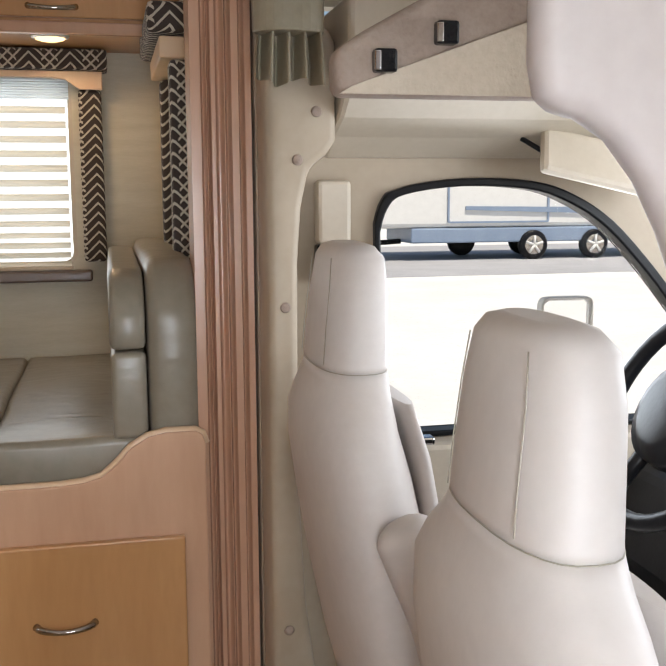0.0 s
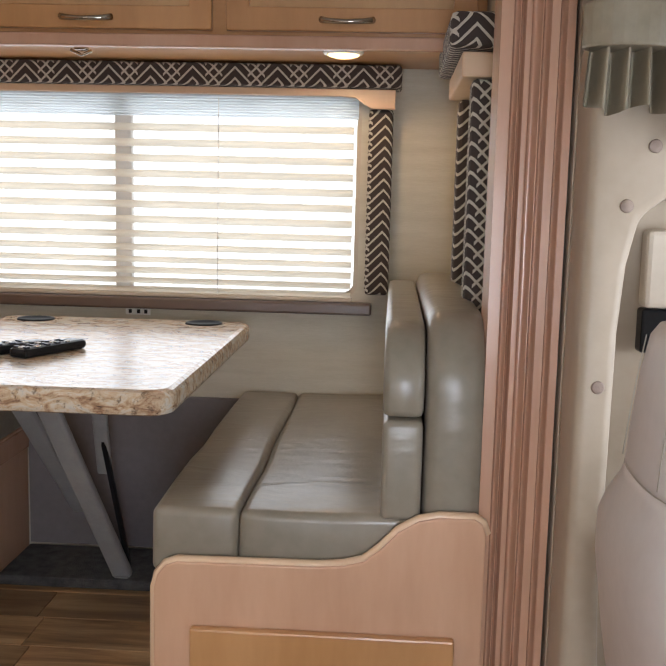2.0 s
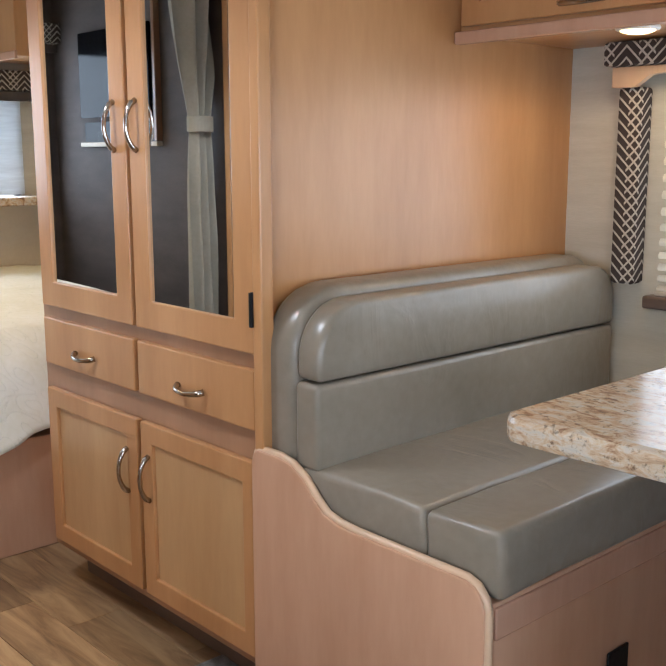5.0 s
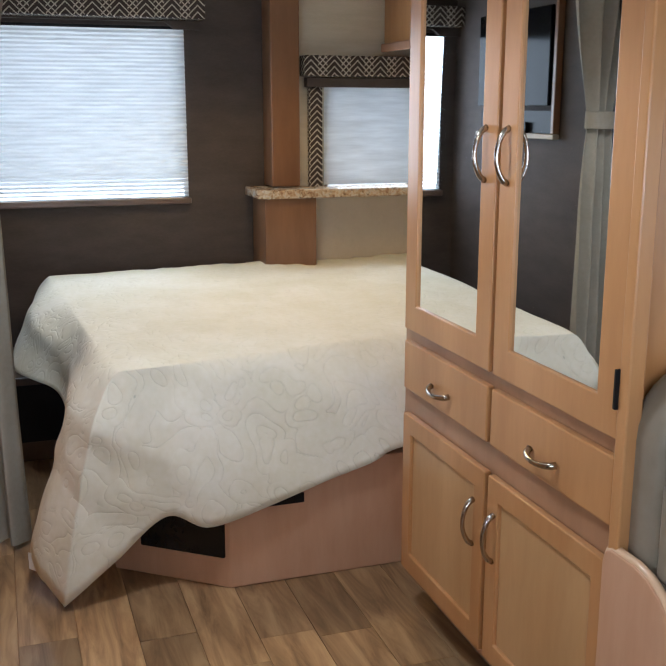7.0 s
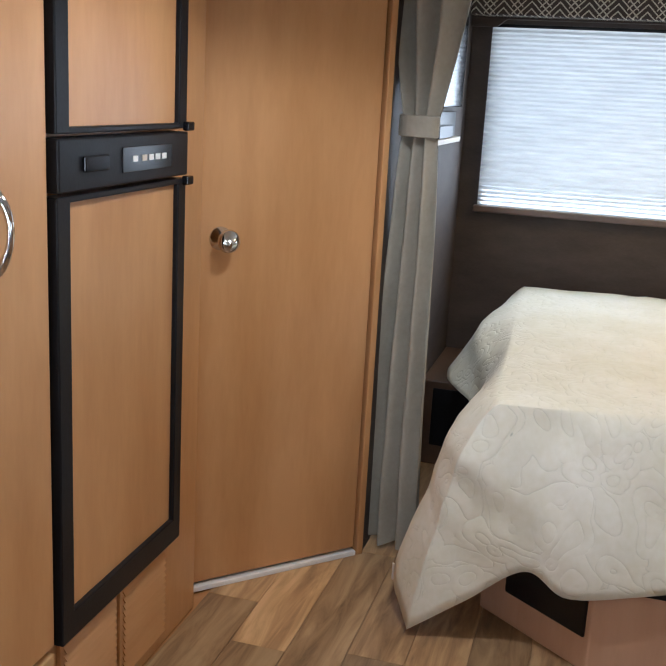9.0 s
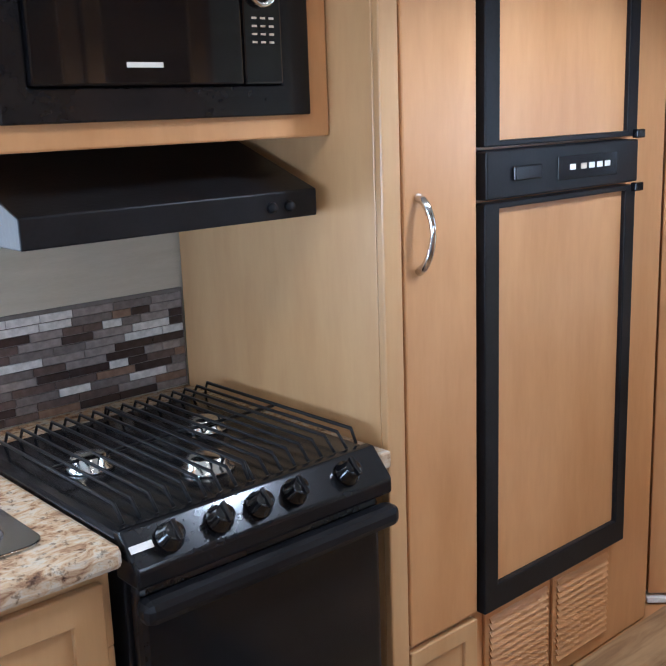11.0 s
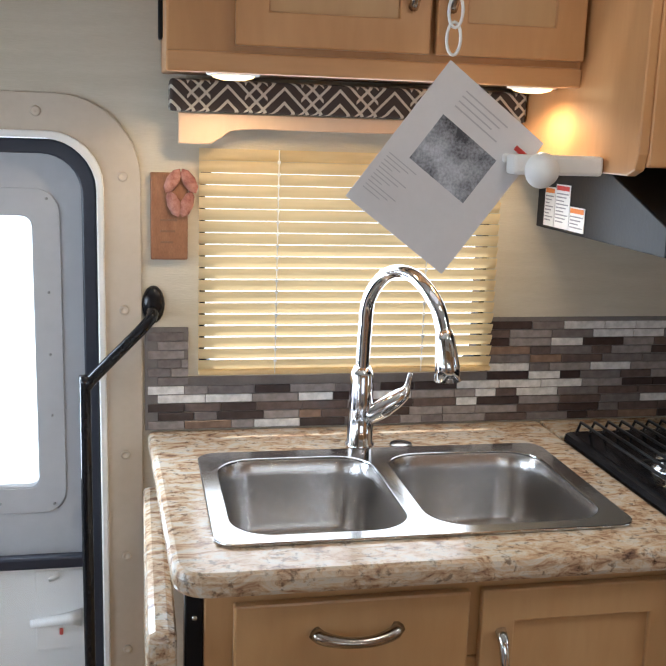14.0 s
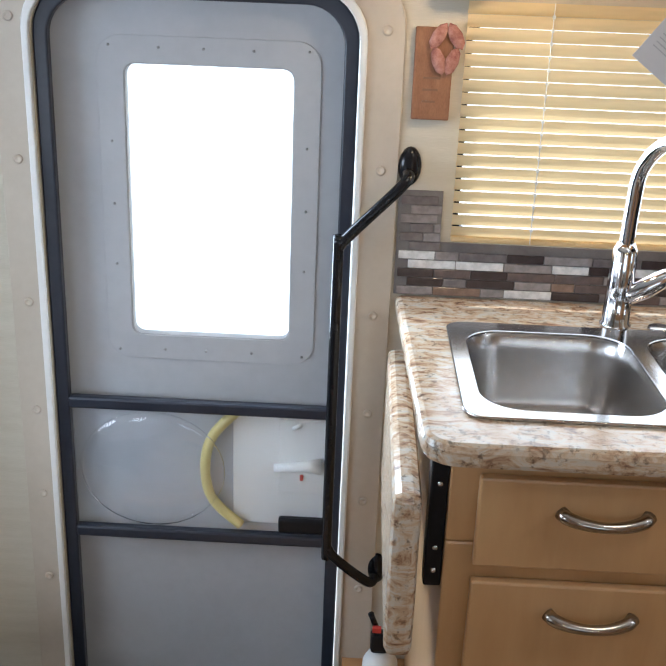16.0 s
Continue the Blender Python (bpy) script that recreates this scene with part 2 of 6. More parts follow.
# ---- mesh helpers ----
def box(x0, x1, y0, y1, z0, z1, bevel=0.0, bm=None, segments=2):
    b = bmesh.new()
    r = bmesh.ops.create_cube(b, size=1)
    for v in r["verts"]:
        v.co = Vector(((x0 + x1) / 2 + v.co.x * (x1 - x0), (y0 + y1) / 2 + v.co.y * (y1 - y0), (z0 + z1) / 2 + v.co.z * (z1 - z0)))
    if bevel > 0:
        bmesh.ops.bevel(b, geom=list(b.edges), offset=min(bevel, abs(x1 - x0) * 0.45, abs(y1 - y0) * 0.45, abs(z1 - z0) * 0.45), segments=segments, profile=0.5, affect="EDGES")
    return merge(bm, b)


def merge(bm, b):
    if bm is None:
        return b
    mesh = bpy.data.meshes.new("tmp")
    b.to_mesh(mesh)
    b.free()
    bm.from_mesh(mesh)
    bpy.data.meshes.remove(mesh)
    return bm


def turned(b, m):
    bmesh.ops.transform(b, matrix=m, verts=list(b.verts))
    return b


def prism(outline, axis, a, b_, bevel=0.0, bm=None, holes=()):
    """A flat outline (pairs) drawn out along an axis from a to b_. Axis 'x': pairs are y, z; 'y': x, z; 'z': x, y."""
    def at(p, d):
        return {"x": (d, p[0], p[1]), "y": (p[0], d, p[1]), "z": (p[0], p[1], d)}[axis]
    b = bmesh.new()
    if holes:
        edges = []
        for ring in (outline, *holes):
            vs = [b.verts.new(at(p, a)) for p in ring]
            edges += [b.edges.new((vs[i], vs[(i + 1) % len(vs)])) for i in range(len(vs))]
        faces = [f for f in bmesh.ops.triangle_fill(b, edges=edges, use_beauty=True)["geom"] if isinstance(f, bmesh.types.BMFace)]
    else:
        faces = [b.faces.new([b.verts.new(at(p, a)) for p in outline])]
    out = bmesh.ops.extrude_face_region(b, geom=faces)
    shift = Vector(at((0, 0), b_)) - Vector(at((0, 0), a))
    for g in out["geom"]:
        if isinstance(g, bmesh.types.BMVert):
            g.co += shift
    bmesh.ops.recalc_face_normals(b, faces=list(b.faces))
    if bevel > 0:
        sharp = [e for e in b.edges if len(e.link_faces) == 2 and e.calc_face_angle() > 0.6]
        bmesh.ops.bevel(b, geom=sharp, offset=bevel, segments=2, profile=0.5, affect="EDGES")
    return merge(bm, b)


def rounded(x0, x1, y0, y1, r, n=6):
    """The outline of a rectangle with round corners."""
    pts = []
    for cx, cy, a0 in ((x1 - r, y1 - r, 0), (x0 + r, y1 - r, 90), (x0 + r, y0 + r, 180), (x1 - r, y0 + r, 270)):
        for i in range(n + 1):
            a = radians(a0 + 90 * i / n)
            pts.append((cx + r * math.cos(a), cy + r * math.sin(a)))
    return pts


def tube(points, radius, bm=None, sides=10, closed=False):
    """A round bar along points; radius may be a list."""
    b = bmesh.new()
    pts = [Vector(p) for p in points]
    rad = radius if isinstance(radius, (list, tuple)) else [radius] * len(pts)
    rings = []
    up = Vector((0.123, 0.307, 0.944))
    for i, p in enumerate(pts):
        d = (pts[(i + 1) % len(pts)] - pts[i - 1]) if closed or 0 < i < len(pts) - 1 else (pts[1] - pts[0] if i == 0 else pts[-1] - pts[-2])
        d.normalize()
        s = d.cross(up).normalized()
        t = s.cross(d)
        rings.append([b.verts.new(p + rad[i] * (math.cos(2 * math.pi * k / sides) * s + math.sin(2 * math.pi * k / sides) * t)) for k in range(sides)])
    pairs = list(zip(rings, rings[1:])) + ([(rings[-1], rings[0])] if closed else [])
    for r0, r1 in pairs:
        for k in range(sides):
            b.faces.new((r0[k], r0[(k + 1) % sides], r1[(k + 1) % sides], r1[k]))
    if not closed:
        b.faces.new(rings[0][::-1])
        b.faces.new(rings[-1])
    bmesh.ops.recalc_face_normals(b, faces=list(b.faces))
    for f in b.faces:
        f.smooth = True
    return merge(bm, b)


def lathe(profile, center, axis="z", sides=28, bm=None):
    """A turned form: profile of (radius, height) pairs about an axis through center."""
    b = bmesh.new()
    rings = []
    for r, h in profile:
        ring = []
        for k in range(sides):
            a = 2 * math.pi * k / sides
            p = {"z": (r * math.cos(a), r * math.sin(a), h), "y": (r * math.cos(a), h, r * math.sin(a)), "x": (h, r * math.cos(a), r * math.sin(a))}[axis]
            ring.append(b.verts.new(Vector(center) + Vector(p)))
        rings.append(ring)
    for r0, r1 in zip(rings, rings[1:]):
        for k in range(sides):
            b.faces.new((r0[k], r0[(k + 1) % sides], r1[(k + 1) % sides], r1[k]))
    b.faces.new(rings[0][::-1])
    b.faces.new(rings[-1])
    bmesh.ops.recalc_face_normals(b, faces=list(b.faces))
    for f in b.faces:
        f.smooth = len(f.verts) == 4
    return merge(bm, b)


def curve(p, n=10):
    """A smooth line through points."""
    pts = [Vector(q) for q in p]
    out = []
    for i in range(len(pts) - 1):
        a, b, c, d = pts[max(i - 1, 0)], pts[i], pts[i + 1], pts[min(i + 2, len(pts) - 1)]
        for k in range(n):
            t = k / n
            out.append(0.5 * (2 * b + (c - a) * t + (2 * a - 5 * b + 4 * c - d) * t * t + (3 * b - a - 3 * c + d) * t ** 3))
    return out + [pts[-1]]


def shade_smooth(b):
    for f in b.faces:
        f.smooth = True
    return b


def part(name, bm, material, parent=None, label=""):
    mesh = bpy.data.meshes.new(name)
    bm.to_mesh(mesh)
    bm.free()
    mesh.materials.append(material)
    ob = new(name, mesh)
    if parent:
        ob.parent = parent
        ob.matrix_parent_inverse = Matrix.Translation(-parent.location) if parent.type == "EMPTY" else Matrix()
    if label:
        ob["label"] = label
    return ob


def thing(name, place, label, category, group="", kind=""):
    ob = tagged(new(name, None), label, category, group, kind)
    ob.location = place
    ob.empty_display_size = 0.1
    return ob


def structure(name, bm, material, label, category):
    return tagged(part(name, bm, material), label, category, kind="structure")


# ---- the shell ----
FLOOR_R = 0.16      # raised rear floor
SLIDE = 0.27        # floor of the slide-out
CEIL = 2.15
WALL_S = 3.17       # back wall of the slide-out

structure("floor", prism([(-1.58, 0.0), (0.03, 0.0), (0.03, 0.42), (0.75, 0.42), (0.75, 2.285), (-1.58, 2.285)], "z", -0.04, -0.006), MAPLE_X, "subfloor of the front living area", "floor")
structure("step_well", box(0.03, 0.75, 0.0, 0.44, -0.42, -0.38), CARPET, "carpeted floor of the entry step well", "floor")
structure("step_well_riser", box(0.03, 0.75, 0.42, 0.44, -0.38, -0.007), CARPET, "carpeted riser of the entry step well", "step")
structure("floor_rear", box(-4.40, -1.60, 0.0, 2.28, 0.10, FLOOR_R - 0.006), MAPLE_X, "raised subfloor of the rear bedroom", "floor")
structure("floor_slide", box(-4.34, 0.46, 2.29, WALL_S, SLIDE - 0.05, SLIDE - 0.006), MAPLE_X, "raised floor of the slide-out", "floor")
structure("step_riser", box(-1.625, -1.585, 0.7, 2.285, 0.0, FLOOR_R + 0.006, 0.010), CARPET, "grey carpeted riser of the step to the rear floor", "step")
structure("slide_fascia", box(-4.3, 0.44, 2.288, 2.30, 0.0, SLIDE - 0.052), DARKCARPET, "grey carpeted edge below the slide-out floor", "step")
structure("ceiling", box(-4.44, 0.60, -0.04, WALL_S + 0.06, CEIL, CEIL + 0.05), CEILING, "off-white padded vinyl ceiling", "ceiling")

# curb-side wall with the openings of the entry door and the sink window
DOOR = rounded(0.05, 0.685, -0.40, 1.50, 0.10)
wall = prism([(-4.40, -0.45), (0.95, -0.45), (0.95, CEIL), (-4.40, CEIL)], "y", -0.045, 0.0,
             holes=[DOOR, rounded(-0.765, -0.150, 1.03, 1.46, 0.03)])
structure("wall_curb", wall, WALLPAPER, "cream woven wallpaper on the curb-side wall", "wall")
# rear wall with the bed window
wall = prism([(0.0, 0.0), (2.35, 0.0), (2.35, CEIL), (0.0, CEIL)], "x", -4.40, -4.35, holes=[rounded(1.09, 1.935, 1.12, 1.85, 0.03)])
structure("wall_rear", wall, DARKWALL, "dark brown wallpaper on the rear wall", "wall")
wall = prism([(2.35, 0.0), (WALL_S, 0.0), (WALL_S, CEIL), (2.35, CEIL)], "x", -4.33, -4.28, holes=[rounded(2.56, 3.00, 1.14, 1.62, 0.03)])
structure("wall_nook", wall, WALLPAPER, "cream end wall of the slide-out behind the bed", "wall")
wall = prism([(-4.33, 0.0), (0.50, 0.0), (0.50, CEIL), (-4.33, CEIL)], "y", WALL_S, WALL_S + 0.05, holes=[rounded(-1.045, 0.175, 1.02, 1.545, 0.04)])
structure("wall_slide", wall, WALLPAPER, "cream woven wallpaper on the slide-out back wall", "wall")
wall = prism([(2.25, 0.0), (WALL_S, 0.0), (WALL_S, CEIL), (2.25, CEIL)], "x", 0.455, 0.50, holes=[rounded(2.50, 2.80, 1.03, 1.55, 0.03)])
structure("wall_slide_end", wall, WALLPAPER, "cream end wall of the slide-out by the cab", "wall")
structure("wall_slide_rear", box(-1.36, -1.34, 2.14, WALL_S, SLIDE, CEIL), MAPLE, "orange maple panel behind the rear dinette bench", "wall panel")
# bathroom walls: the diagonal door wall and the dark wall towards the bed
structure("wall_bath_side", box(-4.35, -3.05, 0.96, 1.00, 0.0, CEIL), DARKWALL, "dark brown bathroom wall beside the bed", "wall")

# glowing sky outside the openings
for n, b in (("backdrop_dinette", box(-1.3, 0.4, 3.60, 3.62, 0.7, 1.9)), ("backdrop_bed", box(-4.82, -4.80, 0.8, 2.2, 0.8, 2.1)),
             ("backdrop_nook", box(-4.82, -4.80, 2.4, 3.2, 0.9, 1.9)), ("backdrop_sink", box(-1.0, 0.0, -0.42, -0.40, 0.8, 1.7)),
             ("backdrop_entry", box(0.05, 0.8, -0.42, -0.40, 0.4, 1.7)), ("backdrop_side", box(0.515, 0.525, 2.45, 2.85, 0.98, 1.60))):
    tagged(part(n, b, DAYGLOW), "overexposed daylight outside a window", "backdrop", kind="structure")


# ---- cabinet makers ----
def pull(points, parent, material=DARKCHROME, r=0.006):
    """An arched bar handle through three points, with flared feet."""
    a, m, c = (Vector(p) for p in points)
    lift = m - (a + c) / 2
    n = 19
    line = [a.lerp(c, i / (n - 1)) + lift * (math.sin(math.pi * i / (n - 1)) ** 0.55) for i in range(n)]
    rad = [r * (1.25 - 0.35 * math.sin(math.pi * i / (n - 1))) for i in range(n)]
    return part("handle", tube(line, rad, sides=8), material, parent, "dark chrome arched handle")


def raised_front(name, x0, x1, y, z0, z1, parent, facing=-1, rail=0.05, material=MAPLE, flat=False):
    """A cabinet front in the plane y that looks along facing: a frame with a sunk panel."""
    t = 0.018 * facing
    if flat:
        bm = box(x0, x1, min(y, y + t), max(y, y + t), z0, z1, 0.004)
        return part(name, bm, material, parent)
    frame_bm = prism(rounded(x0, x1, z0, z1, 0.002, 1), "y", y, y + t, 0.003, holes=[[(x0 + rail, z0 + rail), (x1 - rail, z0 + rail), (x1 - rail, z1 - rail), (x0 + rail, z1 - rail)]])
    ob = part(name, frame_bm, material, parent)
    inner = box(x0 + rail - 0.004, x1 - rail + 0.004, min(y + t * 0.1, y + t * 0.5), max(y + t * 0.1, y + t * 0.5), z0 + rail - 0.004, z1 - rail + 0.004, 0.001)
    part("panel", inner, MAPLE_PALE, ob, "paler sunk panel")
    return ob


# ---- dinette ----
def cushion(x0, x1, y0, y1, z0, z1, r):
    """A stuffed box: soft edges, a slight crown."""
    b = box(x0, x1, y0, y1, z0, z1, r, segments=4)
    bmesh.ops.subdivide_edges(b, edges=[e for e in b.edges if e.calc_length() > 0.15], cuts=6, use_grid_fill=True)
    cx, cy, cz = (x0 + x1) / 2, (y0 + y1) / 2, (z0 + z1) / 2
    for v in b.verts:
        u, w = (v.co.x - cx) / (x1 - x0) * 2, (v.co.y - cy) / (y1 - y0) * 2
        s = (v.co.z - cz) / (z1 - z0) * 2
        v.co.z += 0.010 * (1 - u * u) * max(0, 1 - w * w) * s
        v.co += 0.005 * noise.noise_vector(v.co * 7)
    return shade_smooth(b)


def bench(name, back, front, label):
    """A dinette bench; back and front: the x of its backrest side and of its knee side."""
    s = 1 if front > back else -1
    ob = thing(name, ((back + front) / 2, 2.6, SLIDE), label, "dinette bench", "benches at the dinette")
    lo, hi = min(back, front), max(back, front)
    # end panel with a swooped top
    w = abs(front - back)
    top = []
    for u, z in ((0.0, 0.745), (0.012, 0.765), (0.035, 0.772), (0.14, 0.772), (0.20, 0.765), (0.26, 0.745), (0.31, 0.715), (0.36, 0.692), (0.42, 0.683), (0.50, 0.679), (0.93, 0.677), (0.965, 0.670), (0.99, 0.652), (1.0, 0.63)):
        top.append((back + s * u * w, z))
    outline = [(back, 0.165)] + top + [(front, 0.165)]
    part("end_panel", prism(outline, "y", 2.10, 2.125, 0.003), MAPLE_PINK, ob, "pale maple end panel with a swooped top")
    part("edge_band", tube([(x, 2.1125, z) for x, z in top] + [(front, 2.1125, 0.17)], 0.0085, sides=8), MAPLE_EDGE, ob, "pale edge band along the swoop")
    part("base", box(lo + 0.02, hi - 0.002, 2.127, WALL_S - 0.004, SLIDE + 0.001, 0.64, 0.003), MAPLE_PINK, ob)
    part("base_trim", box(front - s * 0.001 - 0.004, front - s * 0.001 + 0.004, 2.13, WALL_S - 0.006, 0.575, 0.632, 0.003), TRIMWOOD, ob)
    # seat: two stitched sections
    sb = back + s * 0.10
    mid = back + s * w * 0.745
    for a, c, nm in ((sb, mid, "seat"), (mid, front + s * 0.012, "seat_front")):
        part(nm, cushion(min(a, c), max(a, c), 2.128, WALL_S - 0.02, 0.645, 0.762, 0.016), VINYL, ob)
    # backrest: front and rear shells with a rounded outer top corner
    def shell(a, c, z1, dy):
        pts = [(2.10 + dy, 0.775)]
        for i in range(9):
            t = radians(180 - 90 * i / 8)
            pts.append((2.10 + dy + 0.13 + 0.13 * math.cos(t), z1 - 0.13 + 0.13 * math.sin(t)))
        for i in range(7):
            t = radians(90 - 90 * i / 6)
            pts.append((3.06 + 0.09 * math.cos(t), z1 - 0.09 + 0.09 * math.sin(t)))
        pts.append((3.15, 0.70))
        pts.append((2.115 + dy, 0.70))
        return shade_smooth(prism(pts, "x", a, c, 0.022))
    part("backrest", shell(back + s * 0.006, back + s * 0.105, 1.102, 0.028), VINYL, ob)
    low = box(min(back + s * 0.108, back + s * 0.175), max(back + s * 0.108, back + s * 0.175), 2.125, 3.14, 0.755, 0.926, 0.012, segments=4)
    part("lower_pad", shade_smooth(low), VINYL, ob)
    pts = [(2.13, 0.93)]
    for i in range(9):
        t = radians(180 - 90 * i / 8)
        pts.append((2.13 + 0.11 + 0.11 * math.cos(t), 1.082 - 0.11 + 0.11 * math.sin(t)))
    for i in range(7):
        t = radians(90 - 90 * i / 6)
        pts.append((3.05 + 0.09 * math.cos(t), 1.082 - 0.09 + 0.09 * math.sin(t)))
    pts.append((3.14, 0.93))
    a, c = back + s * 0.108, back + s * 0.176
    part("upper_pad", shade_smooth(prism(pts, "x", a, c, 0.012)), VINYL, ob)
    return ob


front_bench = bench("dinette_bench", 0.436, -0.115, "taupe vinyl dinette bench on a pale maple base with a drawer")
dw = raised_front("drawer", -0.05, 0.39, 2.098, 0.29, 0.570, front_bench, -1, 0.0, MAPLE, True)
pull([(0.105, 2.078, 0.415), (0.16, 2.055, 0.409), (0.215, 2.078, 0.415)], dw)
rear_bench = bench("dinette_bench", -1.338, -0.735, "taupe vinyl dinette bench with a plain maple base and outlet")
part("outlet", box(-0.733, -0.727, 2.470, 2.540, 0.33, 0.430, 0.004), BLACKMATT, rear_bench, "small black outlet")

table = thing("dinette_table", (-0.41, 2.58, SLIDE), "granite-look laminate dinette table on folding metal legs", "table")
top = prism(rounded(-0.735, -0.09, 2.115, 3.045, 0.045), "z", 0.918, 0.963, 0.012)
part("tabletop", top, GRANITE, table)
for cx, cy in ((-0.632, 2.965), (-0.204, 2.98)):
    part("cup_holder", lathe([(0.0, 0.9642), (0.036, 0.9643), (0.039, 0.9668), (0.045, 0.9668), (0.047, 0.9632), (0.047, 0.95)], (cx, cy, 0)), RUBBER, table)


def flat_bar(a, c, wide, thick, name, material):
    """A flat leg from a to c with its width across the table."""
    a, c = Vector(a), Vector(c)
    d = (c - a).normalized()
    side = Vector((1, 0, 0)) - d * d.x
    m = Matrix((side.normalized(), side.normalized().cross(d), d)).transposed().to_4x4()
    b = box(-wide / 2, wide / 2, -thick / 2, thick / 2, 0, (c - a).length, thick * 0.3)
    return part(name, turned(b, Matrix.Translation(a) @ m), material, table)


flat_bar((-0.515, 2.60, 0.915), (-0.405, 2.945, SLIDE + 0.032), 0.052, 0.022, "leg", GREYPAINT)
flat_bar((-0.40, 2.70, 0.915), (-0.425, 2.86, 0.60), 0.036, 0.018, "leg_brace", GREYPAINT)
flat_bar((-0.655, 2.72, 0.915), (-0.56, 3.10, 0.42), 0.050, 0.020, "leg", GREYPAINT)
flat_bar((-0.415, 2.80, 0.72), (-0.392, 2.95, 0.33), 0.014, 0.014, "gas_strut", BLACKMATT)
part("foot", box(-0.425, -0.385, 2.925, 2.965, SLIDE + 0.001, SLIDE + 0.034, 0.006), GREYPAINT, table)
wp = thing("wall_plate", (-0.42, 3.16, 0.97), "small white printed plate on the wall under the sill", "wall plate")
part("plate", box(-0.457, -0.388, 3.166, 3.169, 0.957, 0.976, 0.001), WHITE, wp)
for px in (-0.448, -0.425, -0.405):
    part("mark", box(px, px + 0.009, 3.165, 3.1658, 0.961, 0.972), BLACKMATT, wp)
# the grey stands in for the table's shadow on the lower wall
structure("kick_panel", box(-0.73, -0.12, 3.152, 3.168, SLIDE + 0.031, 0.735, 0.003), TABLE_SHADE, "wall panel under the table, greyed for the shadow the table casts", "wall panel")
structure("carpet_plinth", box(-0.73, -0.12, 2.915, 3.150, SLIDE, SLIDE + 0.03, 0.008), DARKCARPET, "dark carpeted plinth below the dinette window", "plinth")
for px, py, rz in ((-0.500, 2.437, 50), (-0.418, 2.462, 66)):
    ob = thing("remote_control", (px, py, 0.963), "black plastic remote control lying on the table", "remote control", "remotes on the table")
    b = box(-0.088, 0.088, -0.023, 0.023, 0, 0.020, 0.008)
    part("body", turned(b, pose(px, py, 0.963, 0, 0, rz)), BLACKMATT, ob)
    for i in range(5):
        for j in (-1, 0, 1):
            b = box(-0.08 + i * 0.028, -0.068 + i * 0.028, j * 0.013 - 0.004, j * 0.013 + 0.004, 0.019, 0.0225, 0.001)
            part("button", turned(b, pose(px, py, 0.963, 0, 0, rz)), WHITE if (i + j) % 3 == 0 else FRAMEBLUE, ob)

# overhead cabinet of the dinette
oc = thing("overhead_cabinet", (-0.45, 2.95, 1.62), "maple overhead cabinet with lift-up doors above the dinette", "cabinet")
part("body", box(-1.338, 0.452, 2.72, WALL_S - 0.003, 1.622, 1.97, 0.003), MAPLE_X, oc)
part("lip", box(-1.336, 0.45, 2.695, 2.718, 1.60, 1.628, 0.004), TRIMWOOD, oc)
for x0, x1, hx in ((-1.32, -0.702, -1.0), (-0.668, -0.137, -0.41), (-0.106, 0.43, 0.155)):
    d = raised_front("door", x0, x1, 2.718, 1.638, 1.95, oc)
    pull([(hx - 0.055, 2.698, 1.662), (hx, 2.678, 1.655), (hx + 0.055, 2.698, 1.662)], d)
hk = part("catch", box(-0.485, -0.457, 2.84, 2.87, 1.612, 1.6215, 0.003), DARKCHROME, oc, "small dark metal catch")
part("catch_tongue", tube([(-0.497, 2.855, 1.614), (-0.471, 2.855, 1.602), (-0.447, 2.855, 1.612)], 0.004, sides=8), DARKCHROME, hk)
b = prism([(2.72, 1.97), (WALL_S, 1.97), (WALL_S, CEIL), (2.72, CEIL)], "x", -1.34, 0.455)
structure("slide_soffit", b, CEILING, "off-white soffit over the slide-out cabinets", "ceiling")


def puck(place, label):
    ob = thing("puck_light", place, label, "ceiling light", "recessed puck lights")
    part("rim", lathe([(0.040, 0.002), (0.045, 0.0), (0.047, -0.004), (0.045, -0.008), (0.040, -0.009)], place), WHITE, ob)
    part("lens", lathe([(0.0, -0.017), (0.020, -0.016), (0.034, -0.012), (0.040, -0.006), (0.0400, -0.003)], place), LAMPGLOW, ob)


for p in ((0.14, 2.86, 1.621), (-0.97, 2.86, 1.621)):
    puck(p, "lit warm puck light under the overhead cabinet")

# ---- dinette window ----
def window_set(name, axis, plane, inward, u0, u1, z0, z1, label, frame_paint=None):
    """A framed window: axis 'x' means it spans x in a plane of y. inward: sign towards the room."""
    ob = tagged(thing(name, (((u0 + u1) / 2, plane, z0) if axis == "x" else (plane, (u0 + u1) / 2, z0)), label, "window"), kind="structure")
    ax = "y" if axis == "x" else "x"
    f = prism(rounded(u0 - 0.02, u1 + 0.02, z0 - 0.02, z1 + 0.02, 0.04), ax, plane - inward * 0.05, plane - inward * 0.006, holes=[rounded(u0 + 0.012, u1 - 0.012, z0 + 0.012, z1 - 0.012, 0.03)])
    part("window_frame", f, frame_paint or BLACKMATT, ob)
    return ob


